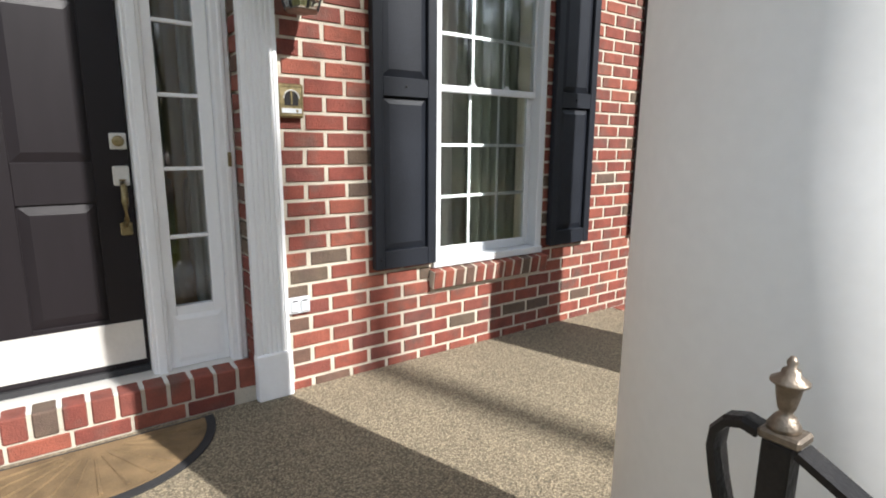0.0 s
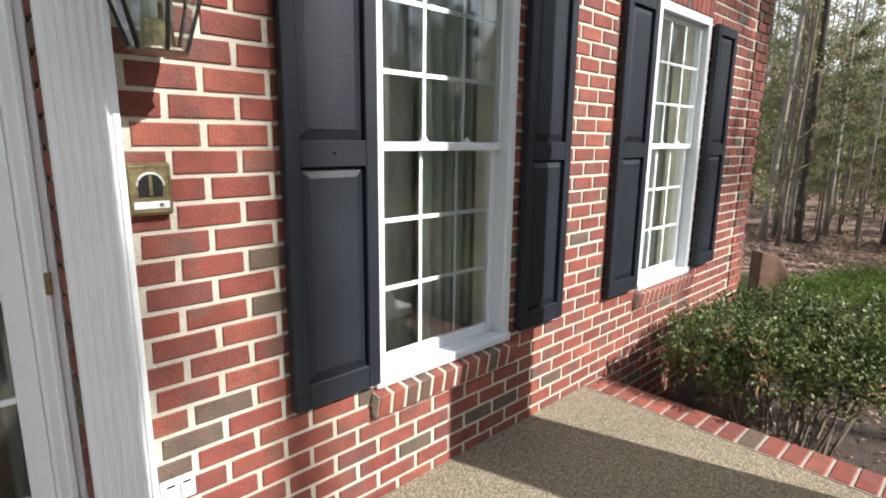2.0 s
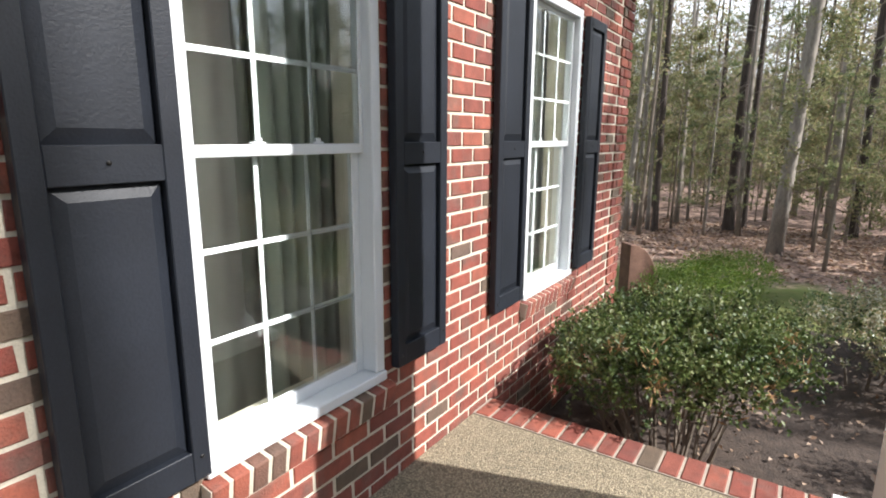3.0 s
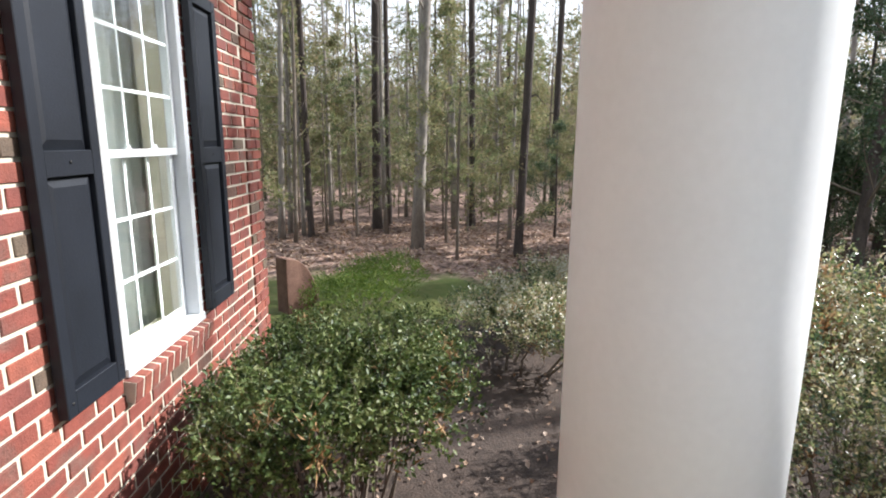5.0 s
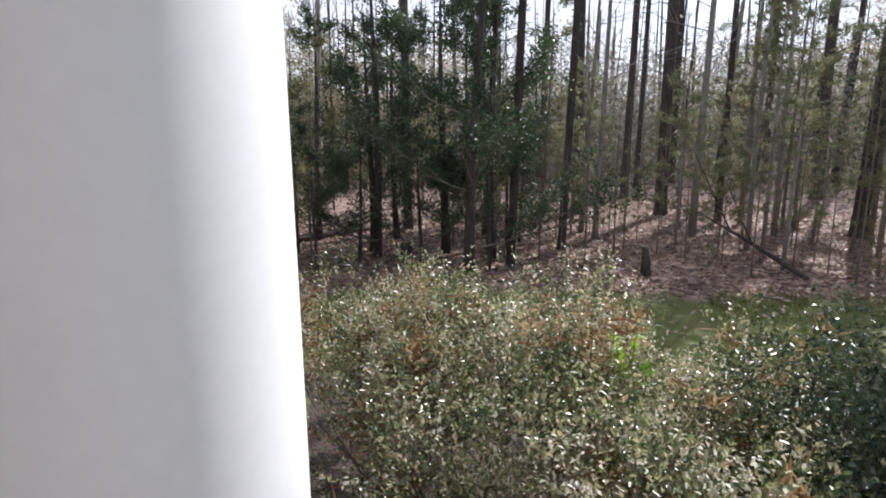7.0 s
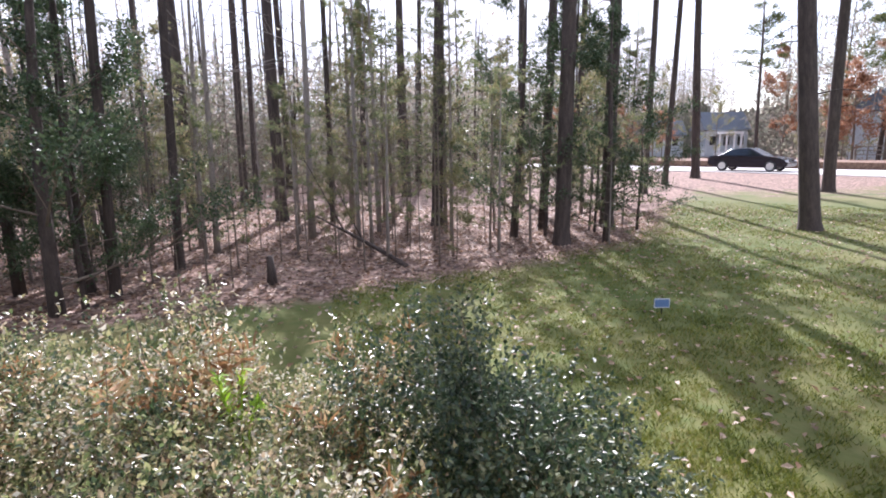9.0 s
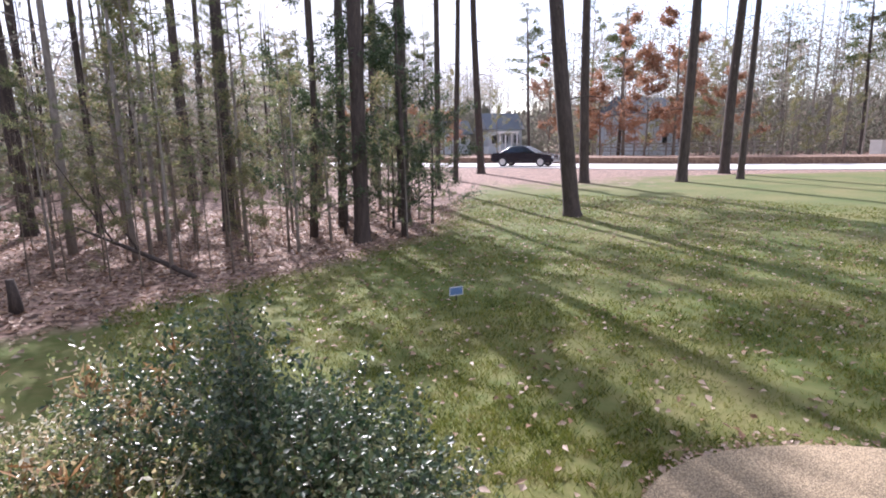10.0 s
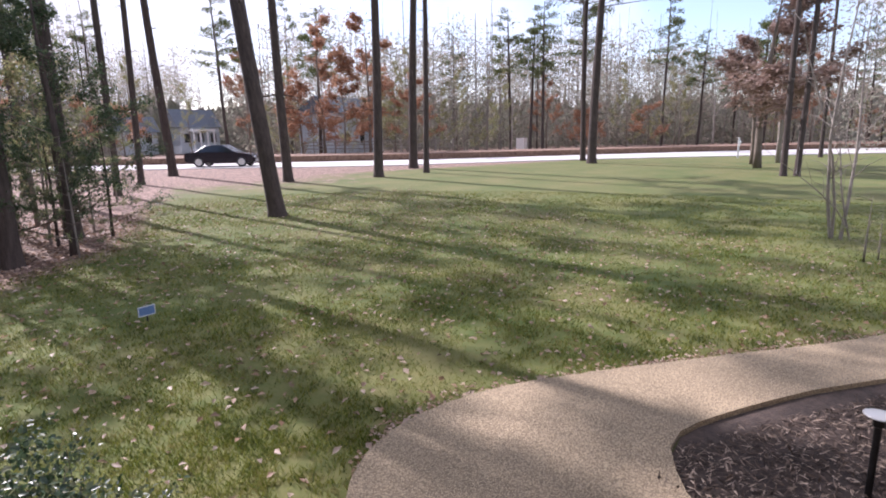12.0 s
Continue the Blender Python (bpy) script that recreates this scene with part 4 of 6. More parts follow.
lo, hi = [bm.verts.new((x, -0.0288, z)) for x, z in arc], [bm.verts.new((x, -0.03, z)) for x, z in arc]
bm.faces.new(hi)
for i in range(len(arc)):
    j = (i + 1) % len(arc)
    bm.faces.new((lo[i], lo[j], hi[j], hi[i]))
part("dark_opening", bm, IRON, bell)
bm = bmesh.new()
tube(bm, [(0.033 * math.cos(a), -0.031, 0.08 + 0.033 * math.sin(a)) for a in (math.pi * i / 12 for i in range(13))], [0.003] * 13, 6)
part("arch_trim", bm, STEEL, bell)
boxes_part("clapper", [(-0.004, 0.004, -0.0325, -0.0303, 0.055, 0.115)], BRASS, bell)
boxes_part("name_strip", [(-0.044, 0.044, -0.032, -0.0286, 0.018, 0.038)], VINYL, bell, 0.001, "white strip")
boxes_part("push_button", [(0.018, 0.028, -0.035, -0.0322, 0.023, 0.033)], BRASS, bell, 0.002)

# weatherproof socket
sock = thing("outdoor_socket", "grey-white weatherproof double socket box on the brick wall", "electric socket", at=(0.86, back - 0.011, 0.372))
boxes_part("cover_plate", [(-0.05, 0.05, -0.012, -0.001, 0, 0.078)], VINYL, sock, 0.004)
for x in (-0.023, 0.023):
    boxes_part("flap", [(x - 0.018, x + 0.018, -0.02, -0.0122, 0.01, 0.066)], VINYL, sock, 0.004)
    boxes_part("hinge", [(x - 0.012, x + 0.012, -0.022, -0.0205, 0.06, 0.066)], IRON, sock)

# iron hand rail with urn finial
rail = thing("hand_rail", "black iron stair hand rail with an urn finial on its newel", "hand rail", at=(0.625, 0.225, 0.033))
boxes_part("newel_post", [(-0.0155, 0.0155, -0.0155, 0.0155, -0.033, 0.79)], IRON, rail, 0.002)
boxes_part("floor_flange", [(-0.045, 0.045, -0.045, 0.045, -0.033, -0.025)], IRON, rail, 0.002)
boxes_part("cap_block", [(-0.0185, 0.0185, -0.024, 0.02, 0.7905, 0.803)], BRONZE, rail, 0.003)
bm = bmesh.new()
lathe(bm, [(0.017, 0.803), (0.017, 0.808), (0.011, 0.818), (0.006, 0.823), (0.009, 0.828), (0.012, 0.842), (0.0135, 0.853), (0.0195, 0.857), (0.0195, 0.86), (0.0105, 0.866), (0.009, 0.872), (0.0045, 0.875), (0.006, 0.881), (0.0025, 0.887)], 24)
part("urn_finial", bm, BRONZE, rail, "weathered bronze urn finial", smooth=True)
def flat_bar(name, pts, w=0.016, h=0.008):
    bm = bmesh.new()
    pts = [Vector(p) for p in pts]
    rings = []
    for i, p in enumerate(pts):
        d = (pts[min(i + 1, len(pts) - 1)] - pts[max(i - 1, 0)]).normalized()
        u = Vector((1, 0, 0))
        n = u.cross(d)
        rings.append([bm.verts.new(p + u * w * a + n * h * b) for a, b in ((-1, -0.6), (1, -0.6), (1, 0.5), (0.6, 1), (-0.6, 1), (-1, 0.5))])
    for a, b in zip(rings, rings[1:]):
        for i in range(6):
            bm.faces.new((a[i], a[(i + 1) % 6], b[(i + 1) % 6], b[i]))
    bm.faces.new(rings[0][::-1])
    bm.faces.new(rings[-1])
    part(name, bm, IRON, rail)
flat_bar("return_loop", [(0, 0.02, 0.792), (0, 0.038, 0.796), (0, 0.056, 0.79), (0, 0.068, 0.774), (0, 0.07, 0.75), (0, 0.062, 0.71), (0, 0.048, 0.66), (0, 0.021, 0.6)])
flat_bar("top_rail", [(0, -0.02, 0.785), (0, -0.1, 0.745), (0, -0.9, 0.31)])
boxes_part("lower_newel", [(-0.019, 0.019, -0.93, -0.89, -0.47, 0.31)], IRON, rail, 0.002)
for k in range(1, 7):
    y = -k * 0.13
    boxes_part("baluster", [(-0.007, 0.007, y - 0.007, y + 0.007, -0.17 * max(0, min(3, math.ceil((-y - 0.28) / 0.3))), 0.775 + y * 0.53)], IRON, rail)

# curved brick garden wall beyond the corner
gw = thing("garden_wall", "low curved brick garden wall by the house corner", "garden wall")
bm = bmesh.new()
prev = None
for i in range(13):
    u = i / 12
    x, y = 7.7 + 0.26 * math.sin(u * 1.5), 2.76 - 0.36 * u
    top = 0.16 - 0.4 * u * u
    d = Vector((0.26 * 1.5 * math.cos(u * 1.5), -0.36, 0)).normalized()
    s = Vector((d.y, -d.x, 0)) * 0.11
    ring = [bm.verts.new((x + k * s.x, y + k * s.y, z)) for k, z in ((-1, GROUND - 0.1), (1, GROUND - 0.1), (1, top), (-1, top))]
    if prev:
        for a in range(4):
            bm.faces.new((prev[a], prev[(a + 1) % 4], ring[(a + 1) % 4], ring[a]))
    else:
        bm.faces.new(ring)
    prev = ring
bm.faces.new(prev[::-1])
bevelled(bm, 0.012)
part("wall_body", bm, BRICK_PLAIN, gw)

# ---- plants ----
def leaf_mesh(name, pos, direction, normal, length, width, material, fold=0.25, single=False):
    """Many small leaves in one mesh: each a folded diamond of two faces, or a single pointed blade."""
    n = len(pos)
    pos, d, nm = np.asarray(pos, float), np.asarray(direction, float), np.asarray(normal, float)
    d /= np.linalg.norm(d, axis=1, keepdims=True) + 1e-9
    side = np.cross(d, nm)
    side /= np.linalg.norm(side, axis=1, keepdims=True) + 1e-9
    up = np.cross(side, d)
    length, width = np.broadcast_to(length, n)[:, None], np.broadcast_to(width, n)[:, None]
    if single:
        v = np.stack([pos - side * width * 0.5, pos + side * width * 0.5, pos + d * length + up * width * fold], axis=1)
        me = bpy.data.meshes.new(name)
        me.vertices.add(3 * n)
        me.vertices.foreach_set("co", v.ravel())
        me.loops.add(3 * n)
        me.loops.foreach_set("vertex_index", np.arange(3 * n, dtype=np.int32))
        me.polygons.add(n)
        me.polygons.foreach_set("loop_start", np.arange(n, dtype=np.int32) * 3)
        me.polygons.foreach_set("loop_total", np.full(n, 3, dtype=np.int32))
        me.update(calc_edges=True)
        me.materials.append(material)
        return me
    v = np.empty((n, 4, 3))
    v[:, 0] = pos
    v[:, 1] = pos + d * length * 0.45 + side * width * 0.5 + up * width * fold
    v[:, 2] = pos + d * length
    v[:, 3] = pos + d * length * 0.45 - side * width * 0.5 + up * width * fold
    me = bpy.data.meshes.new(name)
    me.vertices.add(4 * n)
    me.vertices.foreach_set("co", v.ravel())
    idx = np.arange(n)[:, None] * 4
    loops = np.concatenate([idx, idx + 1, idx + 2, idx, idx + 2, idx + 3], axis=1).ravel()
    me.loops.add(6 * n)
    me.loops.foreach_set("vertex_index", loops.astype(np.int32))
    me.polygons.add(2 * n)
    me.polygons.foreach_set("loop_start", np.arange(2 * n, dtype=np.int32) * 3)
    me.polygons.foreach_set("loop_total", np.full(2 * n, 3, dtype=np.int32))
    me.update(calc_edges=True)
    me.validate()
    me.materials.append(material)
    return me


def unit(rs, n):
    v = rs.normal(size=(n, 3))
    return v / np.linalg.norm(v, axis=1, keepdims=True)


def child(name, me, parent, label=""):
    ob = new(name, me)
    ob.parent = parent
    return tagged(ob, label)


def shrub(label, at, lobes, leaves, length, width, material, seed, group="foundation shrubs", stems=14, loose=0.12, twigs=0, gap=-0.12, upright=0.45, dry=0):
    """lobes: (x, y, z, rx, ry, rz) from the shrub's foot. Leaves gather in sprigs on and inside the lobes."""
    rs = np.random.RandomState(seed)
    t = thing("shrub", label, "shrub", group, at=at)
    vol = np.array([l[3] * l[4] + l[4] * l[5] for l in lobes])
    sprigs = leaves // 9
    pick = rs.choice(len(lobes), sprigs, p=vol / vol.sum())
    lob = np.array(lobes)[pick]
    u = unit(rs, sprigs)
    u[:, 2] = np.where(u[:, 2] < -0.35, -u[:, 2] * 0.6, u[:, 2])
    rough = np.array([0.4 * noise.noise(Vector(q) * 2.6) + 0.18 * noise.noise(Vector(q) * 6.5) for q in (u + pick[:, None] * 3.1)])
    drop = np.array([noise.noise(Vector(q) * 2.6 + Vector((7, 3, 1))) for q in (lob[:, :3] + u * lob[:, 3:])]) < gap
    shell = 1 - np.abs(rs.normal(0, loose, sprigs)) + rough
    c = lob[:, :3] + u * lob[:, 3:] * shell[:, None]
    c[drop] = lob[drop, :3] + (c[drop] - lob[drop, :3]) * 0.5
    c[:, 2] = np.maximum(c[:, 2], 0.06)
    out = u + unit(rs, sprigs) * 0.7 + np.array([0, 0, upright])
    out /= np.linalg.norm(out, axis=1, keepdims=True)
    k = np.repeat(np.arange(sprigs), 9)
    along = rs.uniform(0, 0.06 + 0.1 * upright, len(k))
    p = c[k] + out[k] * along[:, None] + unit(rs, len(k)) * 0.008
    d = out[k] * 0.5 + unit(rs, len(k)) * 0.9
    child("foliage", leaf_mesh("foliage", p, d, unit(rs, len(k)) * 0.75 + np.array([0, 0, 0.9]), length * rs.uniform(0.7, 1.25, len(k)), width * rs.uniform(0.75, 1.2, len(k)), material), t)
    r = random.Random(seed)
    for i in range(stems):
        l = lobes[r.randrange(len(lobes))]
        a = r.uniform(0, 6.28)
        base = (l[0] * 0.55 + 0.12 * math.cos(a), l[1] * 0.55 + 0.12 * math.sin(a), -0.03)
        tip = (l[0] + l[3] * 0.7 * math.cos(a), l[1] + l[4] * 0.7 * math.sin(a), l[2] + l[5] * r.uniform(-0.2, 0.5))
        mid = ((base[0] + tip[0]) / 2 + r.uniform(-0.06, 0.06), (base[1] + tip[1]) / 2 + r.uniform(-0.06, 0.06), tip[2] * 0.45)
        bm = bmesh.new()
        tube(bm, [base, mid, tip], [0.013, 0.009, 0.004], 5)
        for j in range(4):
            f = r.uniform(0.3, 0.9)
            q = Vector(base).lerp(Vector(tip), f)
            tube(bm, [q, q + Vector((r.uniform(-0.2, 0.2), r.uniform(-0.2, 0.2), r.uniform(0.05, 0.22)))], [0.005, 0.002], 4)
        part("stem", bm, TWIG, t)
    if dry:
        brown = np.where(np.array([noise.noise(Vector(q) * 2.2 + Vector((2, 9, 5))) for q in c]) > 0.12)[0]
        kk = rs.choice(brown, dry // 12)
        kk = np.repeat(kk, 12)
        child("dry_spray", leaf_mesh("dry_spray", c[kk] + unit(rs, len(kk)) * rs.uniform(0, 0.07, len(kk))[:, None], unit(rs, len(kk)) + np.array([0, 0, 0.6]), unit(rs, len(kk)), 0.085 * rs.uniform(0.5, 1.2, len(kk)), 0.013, DRY_SPRAY), t, "dry tan dead sprays")["kind"] = "stuff"
    if twigs:
        kk = rs.choice(sprigs, twigs)
        dd = u[kk] * 0.6 + unit(rs, twigs) * 0.4 + np.array([0, 0, 0.7])
        child("twig_spray", leaf_mesh("twig_spray", c[kk] - dd * 0.08, dd, unit(rs, twigs), rs.uniform(0.12, 0.32, twigs), 0.004, TWIG), t)
    return t


G0 = GROUND
shrub("rounded dark green evergreen shrub beside the porch and brick wall", (4.05, 1.45, G0),
      [(0, 0, 0.72, 0.54, 0.46, 0.28), (-0.28, 0.18, 0.68, 0.34, 0.4, 0.25), (0.35, -0.12, 0.7, 0.4, 0.4, 0.27), (0.02, -0.26, 0.68, 0.42, 0.32, 0.25), (0.3, 0.3, 0.62, 0.5, 0.36, 0.3), (0.6, -0.25, 0.6, 0.42, 0.42, 0.34), (0.8, 0.3, 0.55, 0.45, 0.4, 0.32), (-0.15, 0.5, 0.62, 0.4, 0.26, 0.26)], 44000, 0.029, 0.018, BOX, 1, twigs=700, stems=30, gap=-0.1, loose=0.14, dry=900)
shrub("wide loose shrub with pale glossy leaves and dead tan sprays", (3.05, -0.95, G0),
      [(-0.75, 0.12, 0.88, 0.42, 0.34, 0.4), (-0.2, 0.02, 0.92, 0.42, 0.4, 0.42), (0.3, -0.28, 0.98, 0.42, 0.38, 0.42), (0.34, 0.18, 0.84, 0.42, 0.36, 0.4), (0.85, 0.08, 0.94, 0.4, 0.4, 0.42), (0.9, -0.42, 0.9, 0.45, 0.4, 0.46), (-0.1, -0.5, 0.86, 0.4, 0.34, 0.42), (1.3, -0.12, 0.84, 0.4, 0.46, 0.42), (0.6, 0.28, 0.5, 0.75, 0.4, 0.42), (-0.35, 0.26, 0.5, 0.6, 0.34, 0.42), (0.45, -0.75, 0.5, 0.8, 0.4, 0.42), (0.45, -0.62, 0.92, 0.42, 0.36, 0.42), (0.05, -0.85, 0.86, 0.36, 0.3, 0.4)], 54000, 0.0235, 0.0125, GLOSSY, 2, twigs=1500, loose=0.14, gap=0.0, upright=1.1, dry=10000, stems=26)
shrub("dark green glossy-leaved evergreen shrub beside the lawn", (2.2, -1.45, G0),
      [(0.45, -0.3, 1.0, 0.4, 0.36, 0.42), (0.15, -0.06, 1.02, 0.36, 0.34, 0.42), (-0.05, 0.2, 0.96, 0.3, 0.32, 0.4), (-0.16, -0.2, 0.74, 0.36, 0.34, 0.4), (0.15, -0.5, 0.8, 0.42, 0.34, 0.42), (-0.22, 0.15, 0.55, 0.3, 0.34, 0.38), (0.1, -0.2, 0.45, 0.62, 0.55, 0.4)], 34000, 0.024, 0.0132, DARK_GLOSSY, 12, twigs=500, loose=0.14, gap=-0.08, upright=0.9, dry=500, stems=14)
shrub("wide loose shrub with small glossy leaves in the front bed", (4.3, -1.35, G0),
      [(0, 0, 0.88, 0.5, 0.45, 0.45), (0.6, 0.3, 0.82, 0.5, 0.45, 0.42), (-0.3, -0.4, 0.85, 0.5, 0.4, 0.46), (0.75, -0.35, 0.78, 0.5, 0.4, 0.42), (0.3, 0.3, 0.45, 0.8, 0.55, 0.4)], 28000, 0.025, 0.0135, GLOSSY, 3, twigs=900, loose=0.14, gap=0.0, upright=1.1, dry=2400)
shrub("pale-leaved loose shrub in the bed near the house corner", (6.15, 0.4, G0),
      [(0, 0, 0.42, 0.55, 0.5, 0.3), (0.5, -0.35, 0.42, 0.55, 0.5, 0.32), (-0.35, -0.45, 0.36, 0.5, 0.45, 0.3), (1.0, -0.7, 0.4, 0.5, 0.5, 0.32)], 30000, 0.028, 0.017, GLOSSY, 5, twigs=600, loose=0.3, gap=-0.1, upright=0.8, dry=600)
shrub("clipped bright green low hedge shrub near the garden wall", (7.3, 1.95, G0),
      [(0, 0, 0.26, 0.46, 0.42, 0.26), (0.5, -0.2, 0.27, 0.5, 0.42, 0.26), (1.05, -0.4, 0.26, 0.5, 0.42, 0.25)], 20000, 0.02, 0.013, CLIPPED, 6, loose=0.06, stems=6, gap=-0.9)
shrub("dark evergreen shrub behind the rounded porch shrub", (5.5, 1.55, G0),
      [(0, 0, 0.36, 0.5, 0.45, 0.28), (0.4, -0.3, 0.36, 0.45, 0.45, 0.28)], 10000, 0.022, 0.013, BOX, 7, stems=8)
weed = thing("weed", "bright yellow-green leafy weed growing through the shrub", "weed", at=(3.2, -1.3, G0))
q = random.Random(3)
for k in range(4):
    a, r = k * 1.6, q.uniform(0.05, 0.13)
    bm = bmesh.new()
    tip = Vector((r * math.cos(a), r * math.sin(a), q.uniform(1.26, 1.36)))
    tube(bm, [(0, 0, 0.3), (tip.x * 0.4, tip.y * 0.4, 1.15), tip], [0.005, 0.004, 0.002], 5)
    part("stem", bm, WEED_LEAF, weed)
    rs = np.random.RandomState(k)
    p = np.array([tuple(Vector((tip.x * 0.4, tip.y * 0.4, 1.15)).lerp(tip, f)) for f in rs.uniform(0.1, 1, 22)])
    child("leaves", leaf_mesh("leaves", p, unit(rs, 22) + np.array([0, 0, 0.2]), unit(rs, 22) * 0.5 + np.array([0, 0, 1.0]), 0.048, 0.013, WEED_LEAF), weed)


# ---- trees ----
def pine(seed, h, crown_from, clumps, r=0.2, name="pine_tree", label="tall straight pine with dark furrowed bark and a high crown"):
    t = thing(name, label, "tree", "pines round the lawn")
    q = random.Random(seed)
    rs = np.random.RandomState(seed)
    lean = (q.uniform(-0.25, 0.25), q.uniform(-0.25, 0.25))
    path = [(lean[0] * (max(z, 0) / h) ** 1.3 * h * 0.06 + 0.03 * math.sin(z * 0.5 + seed), lean[1] * (max(z, 0) / h) ** 1.3 * h * 0.06 + 0.03 * math.cos(z * 0.4 + seed), z) for z in (-0.3, 0.0, 0.15, 0.5, 1.5, 3, 5, 7.5, 10, 13, 16, h)]
    rad = [r * f for f in (1.5, 1.32, 1.15, 1.04, 0.98, 0.94, 0.88, 0.8, 0.72, 0.6, 0.42, 0.1)]
    bm = bmesh.new()
    tube(bm, path, rad, 12)
    part("trunk", bm, BARK, t, smooth=True)
    bm = bmesh.new()
    centres = []
    for i in range(10):
        z = q.uniform(2.5, crown_from)
        a, l = q.uniform(0, 6.28), q.uniform(0.25, 1.1)
        tube(bm, [(0, 0, z), (l * 0.5 * math.cos(a), l * 0.5 * math.sin(a), z + 0.05), (l * math.cos(a), l * math.sin(a), z - 0.1)], [0.022, 0.014, 0.006], 4)
    for i in range(clumps):
        f = q.random()
        z = crown_from + (h - crown_from) * f
        a, l = q.uniform(0, 6.28), (0.7 + 2.0 * (1 - f) ** 0.6) * q.uniform(0.5, 1.1)
        end = Vector((l * math.cos(a) + lean[0], l * math.sin(a) + lean[1], z + 0.3))
        tube(bm, [(lean[0] * 0.8, lean[1] * 0.8, z - 0.25), end], [0.035, 0.01], 4)
        centres += [end, end * 0.75 + Vector((0.2, 0.1, z * 0.25))]
    tagged(part("branchwork", bm, BARK, t), kind="stuff")
    c = np.array([tuple(v) for v in centres])
    k = np.repeat(np.arange(len(c)), 36)
    off = unit(rs, len(k))
    p = c[k] + off * rs.uniform(0.05, 0.5, len(k))[:, None] * np.array([1, 1, 0.6])
    child("crown", leaf_mesh("crown", p, off + np.array([0, 0, 0.5]), unit(rs, len(k)), 0.3, 0.085, NEEDLE, single=True), t)
    return t


def hardwood(seed, h, r, material, leaves=0, leaf=None, label="bare grey hardwood tree with fine twigs", depth=3, low=0.3, leaf_size=0.09, name="hardwood_tree"):
    t = thing(name, label, "tree", "hardwoods of the woods")
    q = random.Random(seed)
    rs = np.random.RandomState(seed)
    bm, tw, ends = bmesh.new(), bmesh.new(), []
    zs = [0, 0.1, 0.3, 0.5, 0.7, 0.85, 1.0]
    path = [Vector((0.25 * r * 4 * math.sin(z * 4 + seed), 0.25 * r * 4 * math.cos(z * 3 + seed), z * h - (0.2 if z == 0 else 0))) for z in zs]
    tube(bm, path, [r * f for f in (1.35, 1.05, 0.9, 0.75, 0.5, 0.3, 0.08)], 9)

    def grow(p, d, l, rr, level):
        mid = p + d * l * 0.5 + Vector((q.uniform(-1, 1), q.uniform(-1, 1), q.uniform(-0.5, 1))) * l * 0.08
        end = p + d * l + Vector((0, 0, l * 0.1))
        tube(tw, [p, mid, end], [rr, rr * 0.7, rr * 0.35], 4 if level else 5)
        ends.append((p, mid, end))
        if level < depth - 1:
            for j in range(4 if level == 0 else 2):
                f = q.uniform(0.3, 1.0)
                b = p.lerp(mid, f * 2) if f < 0.5 else mid.lerp(end, f * 2 - 1)
                nd = (d + Vector((q.uniform(-1, 1), q.uniform(-1, 1), q.uniform(-0.3, 0.7))) * 0.8).normalized()
                grow(b, nd, l * q.uniform(0.4, 0.65), rr * 0.5, level + 1)

    n = 12
    for i in range(n):
        f = low + (0.97 - low) * (i + q.random()) / n
        z = f * h
        a = q.uniform(0, 6.28)
        up = q.uniform(0.1, 0.8)
        grow(Vector((path[2].x, path[2].y, z)), Vector((math.cos(a), math.sin(a), up)).normalized(), h * 0.22 * (1.15 - f) + 0.35, max(0.006, r * 0.28 * (1.1 - f)), 0)
    part("trunk", bm, material, t, smooth=True)
    tagged(part("branchwork", tw, material if not leaves else TWIG, t), kind="stuff")
    if leaves:
        seg = np.array([[tuple(a), tuple(b), tuple(c)] for a, b, c in ends])
        k = rs.randint(0, len(seg), leaves)
        f = rs.uniform(0.2, 1.0, leaves)[:, None]
        p = seg[k, 0] * (1 - f) + seg[k, 2] * f + unit(rs, leaves) * rs.uniform(0.02, 0.22, leaves)[:, None]
        child("foliage", leaf_mesh("foliage", p, unit(rs, leaves) + np.array([0, 0, -0.2]), unit(rs, leaves), leaf_size * rs.uniform(0.7, 1.4, leaves), leaf_size * 0.6, leaf, single=True), t)
    return t


